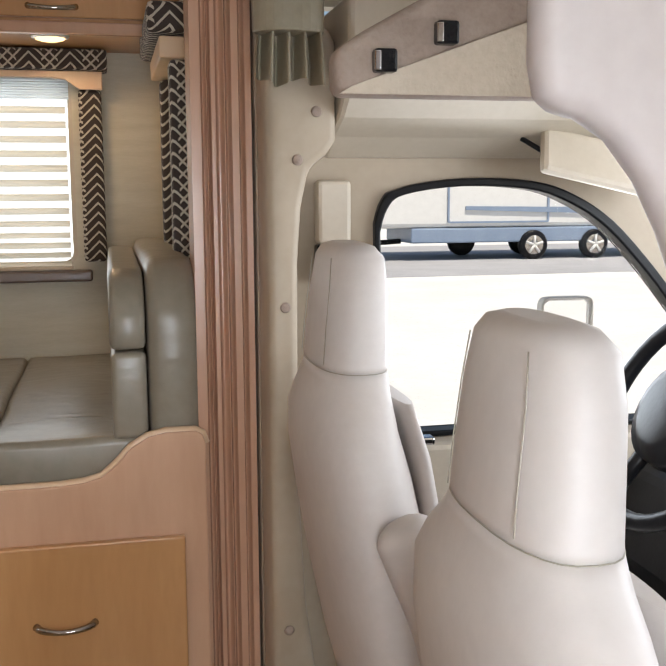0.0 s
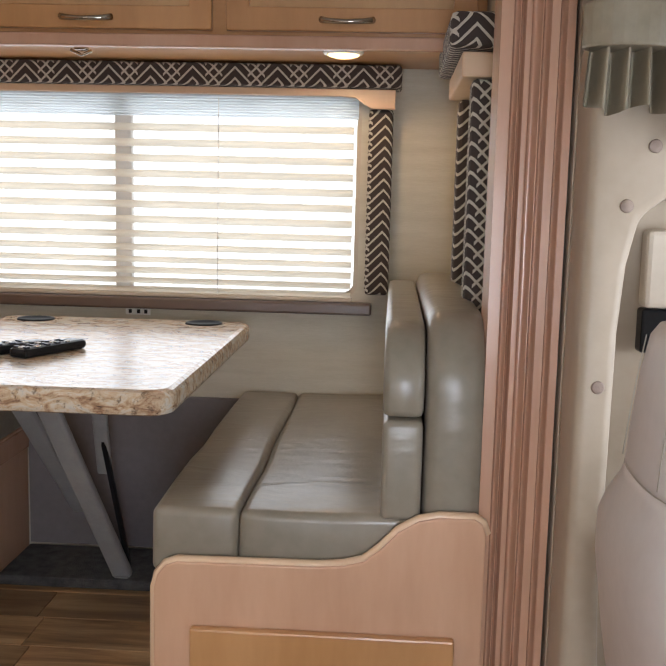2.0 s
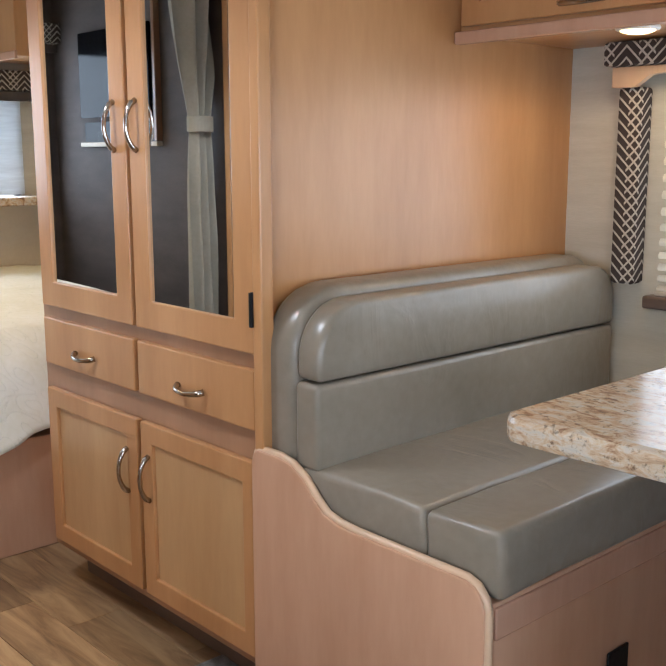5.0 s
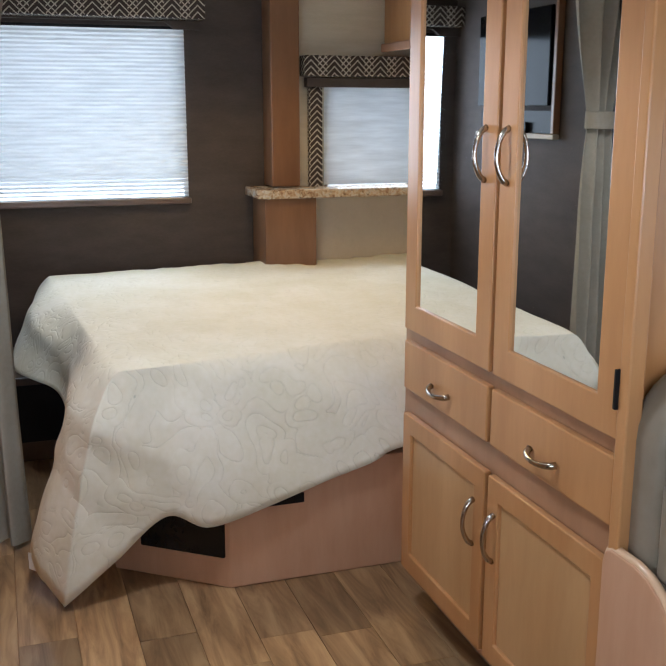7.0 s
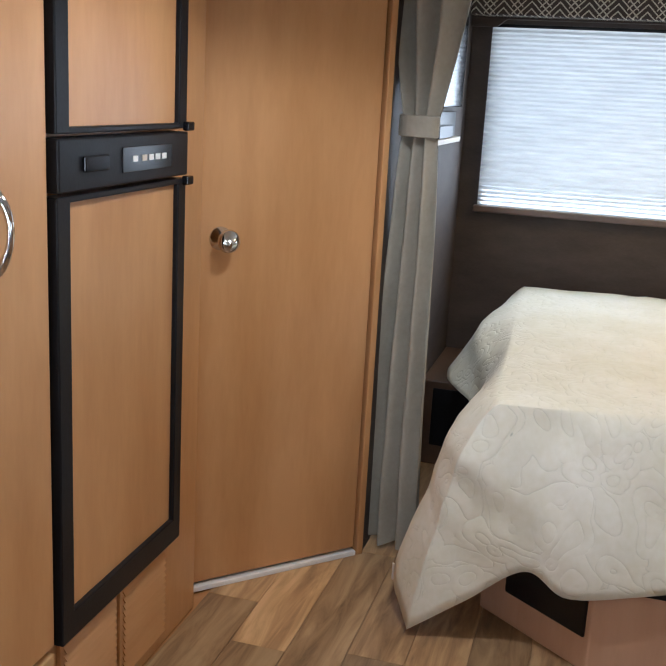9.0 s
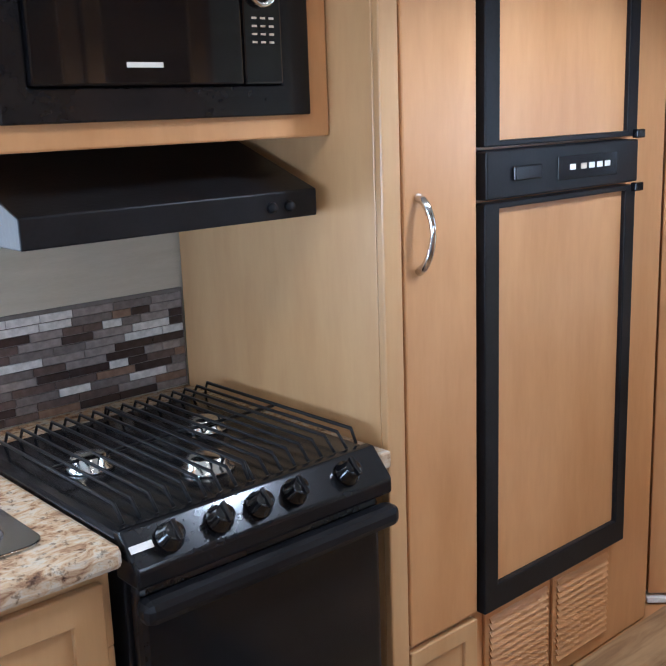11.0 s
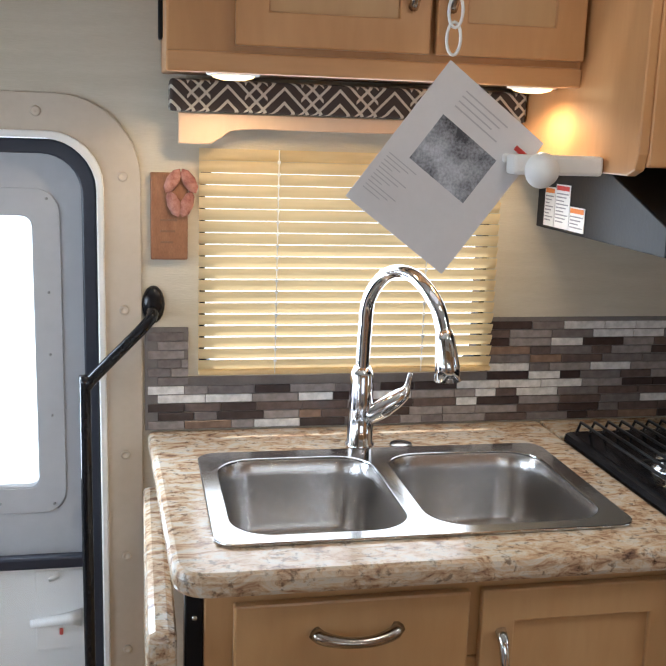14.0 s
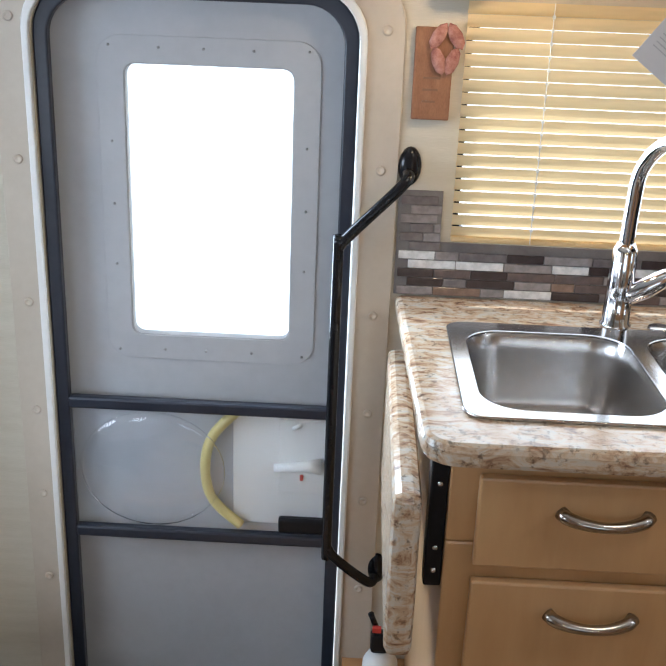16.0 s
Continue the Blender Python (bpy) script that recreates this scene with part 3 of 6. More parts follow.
w1 = window_set("window_1", "x", WALL_S, -1, -1.045, 0.175, 1.02, 1.545, "wide dinette window with a half-drawn pleated shade", PLASTIC)
part("mullion", box(-0.487, -0.44, 3.176, 3.20, 1.02, 1.545, 0.004), WHITE, w1)
z = 1.022
for i in range(13):
    pitch = 0.024 + 0.0165 * min(1.0, i / 6)
    h = pitch * (0.60 if i < 3 else 0.50)
    b = bmesh.new()
    rows = []
    for k in range(5):
        u = k / 4
        bow = 0.006 * math.sin(math.pi * u)
        rows.append([b.verts.new((x, 3.148 - bow + 0.004 * u, z + h * u)) for x in (-1.052, 0.158)])
    for r0, r1 in zip(rows, rows[1:]):
        b.faces.new((r0[0], r0[1], r1[1], r1[0]))
    part("slat", shade_smooth(b), PLEAT, w1)
    z += pitch
for x in (-0.80, -0.20):
    part("cord", tube([(x, 3.144, 1.02), (x, 3.144, 1.54)], 0.0011, sides=6), WHITE, w1)
b = bmesh.new()
prev = None
for i in range(17):
    zz = z - 0.002 + (1.548 - z) * i / 16
    row = [b.verts.new((x, 3.146 + (0.0025 if i % 2 else 0.0), zz)) for x in (-1.052, 0.168)]
    if prev:
        b.faces.new((prev[0], prev[1], row[1], row[0]))
    prev = row
part("shade_head", b, HEADSHADE, w1, "closed bluish pleats at the top")
part("shade_rail", box(-1.055, 0.162, 3.138, 3.156, 1.011, 1.023, 0.003), PLASTIC, w1)
part("window_sill", box(-1.08, 0.215, 3.125, 3.168, 0.978, 1.010, 0.006), DARKSILL, w1, "dark wood sill rail")


def valance(name, place, label):
    return thing(name, place, label, "valance")


v1 = valance("valance", (-0.45, 3.1, 1.58), "brown patterned fabric valance with a scalloped maple board")
part("cloth_box", box(-1.18, 0.277, 3.06, 3.166, 1.562, 1.618, 0.008), FABRIC_X, v1)


def scallop(x0, x1, z_lo, z_hi, y0, y1):
    """A board along the top of a window, deeper at its two ends."""
    e = 0.10
    pts = [(x0, z_hi), (x0, z_lo), (x0 + e * 0.6, z_lo), (x0 + e * 0.8, z_lo + 0.012), (x0 + e, z_lo + 0.026), (x0 + e * 1.4, z_lo + 0.03)]
    pts += [(x0 + x1 - p[0], p[1]) for p in reversed(pts)]
    return prism(pts, "y", y0, y1, 0.002)


part("board", scallop(-1.165, 0.262, 1.512, 1.560, 3.08, 3.10), MAPLE_EDGE, v1)
for x0, x1 in ((-1.165, -1.10), (0.195, 0.258)):
    part("side_panel", box(x0, x1, 3.11, 3.167, 1.035, 1.515, 0.010), FABRIC_X, v1)

# shade of the small end window
w2 = window_set("window_2", "y", 0.455, -1, 2.50, 2.80, 1.03, 1.55, "narrow end window framed by patterned cloth")
part("shade", box(0.447, 0.452, 2.50, 2.80, 1.05, 1.55), PLEAT, w2)
v2 = valance("valance", (0.42, 2.65, 1.55), "brown patterned fabric valance on the end wall")
part("cloth_box", box(0.36, 0.452, 2.40, 2.90, 1.565, 1.63, 0.012), FABRIC_Y, v2)
part("board", box(0.385, 0.452, 2.43, 2.87, 1.515, 1.562, 0.004), MAPLE_EDGE, v2)
for y0, y1 in ((2.42, 2.49), (2.81, 2.87)):
    part("side_panel", box(0.405, 0.452, y0, y1, 1.05, 1.512, 0.010), FABRIC_Y, v2)

# fluted trim between the slide-out and the cab
pts = [(0.425, 2.20)]
n = 80
for i in range(n + 1):
    u = i / n
    x = 0.425 + 0.115 * u
    g = 0.0
    for c, wd in ((0.22, 0.05), (0.30, 0.03), (0.48, 0.07), (0.62, 0.05), (0.84, 0.05)):
        g = max(g, 0.019 * max(0, 1 - ((u - c) / wd) ** 2))
    pts.append((x, 2.135 + g))
pts.append((0.54, 2.25))
pts.append((0.425, 2.25))
tagged(part("trim", prism(pts[1:], "z", 0.0, CEIL), TRIMWOOD), "fluted maple trim along the slide-out opening", "trim", kind="structure")

# ---- wardrobe ----
wd = thing("wardrobe", (-1.88, 2.5, SLIDE), "maple wardrobe with two mirrored doors, drawers and cupboards", "wardrobe")
part("body", box(-2.30, -1.362, 2.132, WALL_S - 0.002, SLIDE, CEIL - 0.002, 0.003), MAPLE_RAIL, wd, "darker maple face frame, deepened for the shade in the gaps")
part("stile", box(-1.333, -1.305, 2.105, 2.138, SLIDE, CEIL - 0.003, 0.004), MAPLE, wd)
# the dark colour puts in the shade of the gap under the wardrobe
part("toe_board", box(-2.28, -1.362, 2.215, 2.235, FLOOR_R + 0.002, SLIDE - 0.001, 0.002), DARKSILL, wd, "recessed toe board, coloured dark for the shadow gap")
for x0, x1, hx in ((-2.262, -1.803, -1.848), (-1.786, -1.338, -1.752)):
    d = raised_front("mirror_door", x0, x1, 2.13, 0.962, 2.12, wd, -1, 0.066)
    for o in list(d.children):
        bpy.data.objects.remove(o)
    part("mirror", box(x0 + 0.062, x1 - 0.062, 2.119, 2.124, 1.020, 2.062), MIRROR, d, "clear mirror pane")
    pull([(hx, 2.112, 1.475), (hx, 2.085, 1.42), (hx, 2.112, 1.365)], d, DARKCHROME, 0.0055)
    dr = raised_front("drawer", x0, x1, 2.13, 0.803, 0.930, wd, -1, 0.0, MAPLE, True)
    mx = (x0 + x1) / 2
    pull([(mx - 0.05, 2.108, 0.855), (mx, 2.085, 0.848), (mx + 0.05, 2.108, 0.855)], dr)
    d = raised_front("cupboard_door", x0, x1, 2.13, 0.30, 0.735, wd)
    pull([(hx, 2.112, 0.655), (hx, 2.085, 0.60), (hx, 2.112, 0.545)], d, DARKCHROME, 0.0055)
part("hinge", box(-1.337, -1.329, 2.098, 2.112, 1.02, 1.09, 0.002), BLACKMATT, wd)

# ---- bedroom ----
bed = thing("bed", (-3.45, 2.25, FLOOR_R), "corner bed on a pale maple base with a cream quilt", "bed")
base = prism([(-4.27, 1.45), (-3.0, 1.40), (-2.77, 1.40), (-2.535, 1.70), (-2.535, 2.19), (-2.535, 3.15), (-4.27, 3.15)], "z", FLOOR_R + 0.001, 0.515, 0.004)
part("base", base, MAPLE_PINK, bed)
b = box(0.09, 0.365, -0.006, 0.006, 0.092, 0.29, 0.006)
part("storage_hatch", turned(b, pose(-2.77, 1.40, FLOOR_R, 0, 0, 51.9)), BLACK, bed, "black hatch in the angled base corner")
b = box(-2.534, -2.528, 1.80, 1.92, 0.40, 0.43, 0.002)
part("vent", b, BLACKMATT, bed)
mat_out = [(-4.26, 1.40), (-2.68, 1.49), (-2.70, 1.70), (-2.80, 2.2), (-2.80, 3.14), (-4.26, 3.14)]
part("mattress", shade_smooth(prism(mat_out, "z", 0.521, 0.80, 0.03)), WHITE, bed)


# where the quilt leaves the mattress, and where its hem hangs below that spot
SIDE = (((-4.22, 1.32), (-4.20, 1.26, 0.70)), ((-3.75, 1.345), (-3.515, 1.145, 0.633)), ((-3.35, 1.365), (-3.17, 1.29, 0.60)),
        ((-3.0, 1.385), (-2.95, 1.28, 0.44)), ((-2.70, 1.405), (-2.73, 1.168, 0.28)), ((-2.58, 1.42), (-2.545, 1.236, 0.178)))
FOOT = (SIDE[-1], ((-2.59, 1.50), (-2.545, 1.385, 0.295)), ((-2.605, 1.58), (-2.545, 1.525, 0.405)), ((-2.63, 1.70), (-2.495, 1.635, 0.378)),
        ((-2.66, 1.85), (-2.50, 1.80, 0.415)), ((-2.72, 2.10), (-2.505, 2.10, 0.50)), ((-2.76, 2.30), (-2.515, 2.30, 0.55)), ((-2.76, 3.12), (-2.52, 3.12, 0.56)))


def quilt():
    """The quilt as one sheet: a lumpy top on the mattress and a skirt that hangs to a wandering hem with a long corner."""
    def run(knots, n):
        return curve([(*e, 0.822) for e, h in knots], n), curve([h for e, h in knots], n)
    side_e, side_h = run(SIDE, 14)
    foot_e, foot_h = run(FOOT, 14)
    b = bmesh.new()
    nu, nv = len(side_e), len(foot_e)
    far = Vector((-4.25, 3.12, 0.822))
    grid = []
    for i in range(nu):
        u = i / (nu - 1)
        col = []
        for j in range(nv):
            v = j / (nv - 1)
            top = far.lerp(foot_e[-1], u)
            left = side_e[0].lerp(far, v)
            p = side_e[i].lerp(top, v) + left.lerp(foot_e[j], u) - (side_e[0].lerp(side_e[-1], u)).lerp(far.lerp(foot_e[-1], u), v)
            inner = min(1.0, 3.0 * min(1 - u, v) + 0.15)
            p.z += inner * (0.014 * noise.noise(p * 4.0) + 0.008 * noise.noise(p * 11.0) + 0.003 * noise.noise(p * 27.0)) + 0.010 * (inner - 0.15)
            col.append(b.verts.new(p))
        grid.append(col)
    for i in range(nu - 1):
        for j in range(nv - 1):
            b.faces.new((grid[i][j], grid[i + 1][j], grid[i + 1][j + 1], grid[i][j + 1]))
    rim = [grid[i][0] for i in range(nu)] + [grid[-1][j] for j in range(1, nv)]
    hem = side_h + foot_h[1:]
    rows = [rim]
    steps = 30
    for k in range(1, steps + 1):
        t = k / steps
        row = []
        for m, (r, h) in enumerate(zip(rim, hem)):
            e = r.co
            lean = Vector((h.x - e.x, h.y - e.y, 0))
            bend = e + lean * 0.42 + Vector((0, 0, -0.012))
            p = e * (1 - t) ** 2 + bend * (2 * t * (1 - t)) + h * t * t
            out = Vector((0.55, -0.85, 0)) if m < nu - 8 else Vector((0.95, -0.3, 0))
            sag = min(1.0, 2.0 * t) * (0.35 + 0.65 * math.sin(math.pi * t))
            ridge = p.y * 9.0 + p.z * 12.0
            p += out * sag * (0.014 + 0.016 * math.sin(ridge) ** 3 + 0.015 * noise.noise(p * 5.0) + 0.008 * noise.noise(p * 14.0))
            row.append(b.verts.new(p))
        rows.append(row)
    for r0, r1 in zip(rows, rows[1:]):
        for m in range(len(r0) - 1):
            b.faces.new((r0[m], r1[m], r1[m + 1], r0[m + 1]))
    bmesh.ops.recalc_face_normals(b, faces=list(b.faces))
    bmesh.ops.solidify(b, geom=list(b.faces), thickness=0.007)
    return shade_smooth(b)


qm = QUILT
vor = node(qm, "ShaderNodeTexVoronoi", Scale=12.0)
warp = node(qm, "ShaderNodeTexNoise", Scale=5.0, Detail=1.0)
wire(qm, coords(qm), warp.inputs["Vector"])
vm = node(qm, "ShaderNodeVectorMath")
vm.operation = "MULTIPLY_ADD"
wire(qm, warp.outputs["Color"], vm.inputs[0])
vm.inputs[1].default_value = (0.30, 0.30, 0.30)
wire(qm, coords(qm), vm.inputs[2])
wire(qm, vm.outputs[0], vor.inputs["Vector"])
swirl = node(qm, "ShaderNodeMath")
swirl.operation = "MULTIPLY"
wire(qm, vor.outputs["Distance"], swirl.inputs[0])
swirl.inputs[1].default_value = 9.0
wave = node(qm, "ShaderNodeMath")
wave.operation = "SINE"
wire(qm, swirl.outputs[0], wave.inputs[0])
stitch = node(qm, "ShaderNodeMath")
stitch.operation = "ABSOLUTE"
wire(qm, wave.outputs[0], stitch.inputs[0])
soft = node(qm, "ShaderNodeMath")
soft.operation = "POWER"
wire(qm, stitch.outputs[0], soft.inputs[0])
soft.inputs[1].default_value = 0.2
bump(qm, soft.outputs[0], 0.45, 0.006)
thread = node(qm, "ShaderNodeMix")
thread.data_type, thread.blend_type = "RGBA", "MULTIPLY"
thread.inputs[0].default_value = 1.0
qb = qm.node_tree.nodes["Principled BSDF"].inputs["Base Color"]
wire(qm, qb.links[0].from_socket, thread.inputs[6])
wire(qm, ramp(qm, soft.outputs[0], [(0.34, (0.66, 0.69, 0.67)), (0.48, (1, 1, 1))]), thread.inputs[7])
wire(qm, thread.outputs[2], qb)
part("quilt", quilt(), QUILT, bed, "cream quilt with stitched scrolls, its corner hanging to the floor")
b = box(-0.02, 0.02, -0.001, 0.001, -0.05, 0.0)
part("care_tag", turned(b, pose(-2.70, 1.165, 0.275, 0, 0, 40)), WHITE, bed, "white care tag at the hem")

# rear window
w3 = window_set("window_3", "y", -4.35, 1, 1.09, 1.935, 1.12, 1.85, "rear window with a closed translucent cellular shade")
n_pl = 40
b = bmesh.new()
prev = None
for i in range(n_pl * 2 + 1):
    z = 1.128 + (1.835 - 1.128) * i / (n_pl * 2)
    x = -4.325 + (0.008 if i % 2 else 0.0)
    row = [b.verts.new((x, y, z)) for y in (1.085, 1.94)]
    if prev:
        b.faces.new((prev[0], prev[1], row[1], row[0]))
    prev = row
part("shade", b, BEDSHADE, w3)
part("bottom_rail", box(-4.345, -4.305, 1.07, 1.95, 1.098, 1.126, 0.005), DARKSILL, w3)
v3 = valance("valance", (-4.3, 1.5, 1.85), "brown patterned fabric valance over the bed window")
part("cloth_box", box(-4.345, -4.26, 1.0, 2.025, 1.875, 1.965, 0.008), FABRIC_Y, v3)
pts = [(1.0, 1.872), (1.0, 1.835), (1.10, 1.835), (1.14, 1.865), (1.86, 1.865), (1.90, 1.835), (2.01, 1.835), (2.01, 1.872)]
part("board", prism(pts, "x", -4.33, -4.31), DARKWALL, v3, "dark scalloped board")
# nook window
w4 = window_set("window_4", "y", -4.28, 1, 2.56, 3.0, 1.14, 1.62, "small window in the slide-out end wall with a shade")
part("shade", box(-4.262, -4.258, 2.55, 3.01, 1.17, 1.61), BEDSHADE, w4)
v4 = valance("valance", (-4.25, 2.75, 1.6), "brown patterned fabric valance over the nook window")
part("cloth_box", box(-4.275, -4.20, 2.44, 3.10, 1.645, 1.735, 0.008), FABRIC_Y, v4)
part("board", box(-4.27, -4.22, 2.46, 3.10, 1.60, 1.642, 0.003), DARKWALL, v4)
part("side_panel", box(-4.275, -4.24, 2.475, 2.54, 1.14, 1.60, 0.010), FABRIC_Y, v4)
tagged(part("post", box(-4.345, -4.20, 2.29, 2.42, 1.17, CEIL - 0.002, 0.006), MAPLE_DARK), "square maple post at the bed nook", "post", kind="structure")
sh = thing("nook_shelf", (-4.2, 2.6, 0.6), "stone-look shelf on a maple cabinet in the bed nook", "shelf")
part("shelf_top", prism([(-4.345, 2.20), (-4.13, 2.20), (-4.09, 2.24), (-4.09, 3.15), (-4.345, 3.15)], "z", 1.125, 1.165, 0.008), GRANITE, sh)
part("cabinet", box(-4.345, -4.12, 2.235, 2.47, 0.45, 1.124, 0.005), MAPLE_DARK, sh)
part("back_board", box(-4.275, -4.25, 2.475, 3.16, 0.45, 1.124), PLASTIC, sh)
uc = thing("nook_cabinet", (-4.1, 2.95, 1.76), "small maple cabinet high in the bed nook", "cabinet")
part("body", box(-4.27, -3.90, 2.84, 3.16, 1.77, CEIL - 0.003, 0.004), MAPLE, uc)
part("lip", box(-4.27, -3.885, 2.825, 2.84, 1.755, 1.79, 0.003), TRIMWOOD, uc)

# Round fixture out of view, added to go with each ceiling fill lamp.
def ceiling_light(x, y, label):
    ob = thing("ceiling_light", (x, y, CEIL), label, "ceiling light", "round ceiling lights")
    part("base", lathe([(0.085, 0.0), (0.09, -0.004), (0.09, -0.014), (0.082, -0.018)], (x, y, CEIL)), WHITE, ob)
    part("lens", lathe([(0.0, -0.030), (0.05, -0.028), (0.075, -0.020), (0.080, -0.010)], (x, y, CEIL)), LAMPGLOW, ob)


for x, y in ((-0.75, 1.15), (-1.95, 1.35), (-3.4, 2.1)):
    ceiling_light(x, y, "unseen round fixture added on the ceiling to carry a lamp")

# television on the bathroom wall, seen in the mirrors
tv = thing("television", (-3.6, 1.03, 1.4), "black flat television on the dark bathroom wall", "television")
part("screen", box(-4.05, -3.45, 1.013, 1.031, 1.52, 1.90, 0.005), SCREEN, tv)
part("bracket", box(-3.85, -3.65, 1.001, 1.0128, 1.6, 1.75), BLACKMATT, tv)
ls = thing("wall_niche", (-3.7, 1.05, 1.38), "shallow pale-framed wall shelf under the television", "shelf")
part("board", box(-4.06, -3.40, 1.002, 1.032, 1.39, 1.41, 0.004), PLASTIC, ls)
part("side_board", box(-3.42, -3.40, 1.002, 1.032, 1.412, CEIL - 0.005, 0.003), MAPLE_DARK, ls, "tall maple side board")
part("back", box(-4.05, -3.422, 1.002, 1.010, 1.412, 1.50), BLACKMATT, ls)
dv = thing("media_player", (-3.75, 1.05, 1.41), "black media box on the shelf under the television", "media player")
part("case", box(-3.90, -3.62, 1.012, 1.029, 1.411, 1.455, 0.004), BLACKMATT, dv)

# nightstand beside the bed
DARKOAK = timber("dark_oak", (0.07, 0.04, 0.025), (0.13, 0.075, 0.045), 0)
ns = thing("nightstand", (-4.1, 1.2, FLOOR_R), "low dark wooden box in the corner beside the bed", "nightstand")
part("body", box(-4.34, -3.80, 1.003, 1.38, FLOOR_R, 0.50, 0.006), DARKOAK, ns)
# black plate in place of the shade inside the box's opening
part("opening", box(-3.802, -3.795, 1.05, 1.34, 0.24, 0.47, 0.003), BLACKMATT, ns)


def drape(name, cx, cy, z0, z_tie, z1, w_top, w_tie, w_bot, along, label, folds=7, cloth=None):
    """A gathered curtain with a tie. along: unit direction of its width."""
    ob = thing(name, (cx, cy, z0), label, "curtain")
    b = bmesh.new()
    nz, nu = 40, 70
    ax, ay = along
    rows = []
    for i in range(nz + 1):
        z = z0 + (z1 - z0) * i / nz
        if z < z_tie:
            w = w_tie + (w_bot - w_tie) * ((z_tie - z) / (z_tie - z0)) ** 0.6
        else:
            w = w_tie + (w_top - w_tie) * ((z - z_tie) / (z1 - z_tie)) ** 0.9
        row = []
        for j in range(nu + 1):
            u = j / nu * 2 - 1
            d = (0.020 + 0.05 * w) * math.sin(folds * math.pi * u + 0.8 * math.sin(z * 3)) * (0.5 + 0.5 * w / w_bot) + 0.006 * noise.noise(Vector((u * 4, z * 4, cx)))
            row.append(b.verts.new((cx + ax * u * w / 2 - ay * d, cy + ay * u * w / 2 + ax * d, z + 0.006 * math.sin(5 * u))))
        rows.append(row)
    for i in range(nz):
        for j in range(nu):
            b.faces.new((rows[i][j], rows[i][j + 1], rows[i + 1][j + 1], rows[i + 1][j]))
    part("cloth", shade_smooth(b), cloth or CURTAIN, ob)
    band = [(cx + ax * (w_tie / 2 + 0.012) * math.cos(a) - ay * 0.045 * math.sin(a), cy + ay * (w_tie / 2 + 0.012) * math.cos(a) + ax * 0.045 * math.sin(a)) for a in [2 * math.pi * k / 24 for k in range(24)]]
    part("tie_band", prism(band, "z", z_tie - 0.03, z_tie + 0.03, 0.004), cloth or CURTAIN, ob)
    return ob


drape("curtain", -3.02, 1.075, FLOOR_R + 0.02, 1.47, CEIL - 0.02, 0.36, 0.10, 0.21, (0.35, 0.94), "khaki privacy curtain tied back beside the bathroom door", 3)

# ---- bathroom door, fridge, pantry ----
A0, A1 = Vector((-2.546, 0.613)), Vector((-2.945, 0.982))
AD = (A1 - A0).normalized()
LEN = (A1 - A0).length
DIAG = Matrix.Translation((A0.x, A0.y, 0)) @ Matrix.Rotation(math.atan2(AD.y, AD.x), 4, "Z")


def diag(b):
    return turned(b, DIAG)


bd = tagged(thing("door_2", (-2.75, 0.8, FLOOR_R), "plain maple bathroom door with a polished round knob", "door"), kind="structure")
part("leaf", diag(box(0.004, LEN - 0.004, -0.002, 0.035, FLOOR_R + 0.025, 2.02, 0.003)), MAPLE, bd)
part("sill", diag(box(0.0, LEN, -0.012, 0.05, FLOOR_R, FLOOR_R + 0.016, 0.003)), WHITE, bd, "pale metal threshold")
kn = lathe([(0.031, 0.0), (0.031, -0.007), (0.013, -0.012), (0.013, -0.034), (0.024, -0.042), (0.031, -0.056), (0.027, -0.068), (0.0, -0.073)], (0.060, 0.0, 1.165), "y")
part("knob", diag(kn), CHROME, bd, "polished nickel knob")
for a, c in ((-0.075, -0.004), (LEN + 0.004, LEN + 0.026)):
    tagged(part("door_jamb", diag(box(a, c, -0.012, 0.05, FLOOR_R, CEIL - 0.002, 0.004)), MAPLE), "maple jamb of the bathroom door", "trim", kind="structure")
structure("wall_bath", diag(box(-0.02, LEN + 0.06, 0.06, 0.08, 0.0, CEIL - 0.001)), MAPLE, "maple panel behind the bathroom door", "wall")
structure("door_header", diag(box(-0.02, LEN + 0.04, -0.006, 0.05, 2.03, CEIL - 0.003)), MAPLE_X, "maple header over the bathroom door", "wall")
structure("wall_bath_end", box(-3.07, -2.96, 0.93, 1.002, 0.0, CEIL - 0.001), DARKWALL, "dark end of the bathroom wall", "wall")

fr = thing("refrigerator", (-2.02, 0.35, FLOOR_R), "built-in refrigerator with maple door panels in black frames", "refrigerator")
part("cabinet", box(-2.47, -1.745, 0.003, 0.655, FLOOR_R, CEIL - 0.004, 0.003), MAPLE, fr)
FX0, FX1 = -2.29, -1.752
for nm, z0, z1 in (("freezer_door", 1.455, 1.97), ("fridge_door", 0.46, 1.345)):
    f = prism([(FX0, z0), (FX1, z0), (FX1, z1), (FX0, z1)], "y", 0.656, 0.692, 0.003, holes=[[(FX0 + 0.04, z0 + (0.06 if nm[1] == "r" and nm[2] == "i" else 0.012)), (FX1 - 0.045, z0 + (0.06 if nm[1] == "r" and nm[2] == "i" else 0.012)), (FX1 - 0.045, z1 - 0.012), (FX0 + 0.04, z1 - 0.012)]])
    d = part(nm, f, BLACKMATT, fr)
    part("wood_panel", box(FX0 + 0.035, FX1 - 0.04, 0.66, 0.680, z0 + 0.008, z1 - 0.008), MAPLE, d, "maple insert panel")
cs = part("control_strip", box(FX0, FX1, 0.656, 0.696, 1.352, 1.448, 0.004), BLACKMATT, fr)
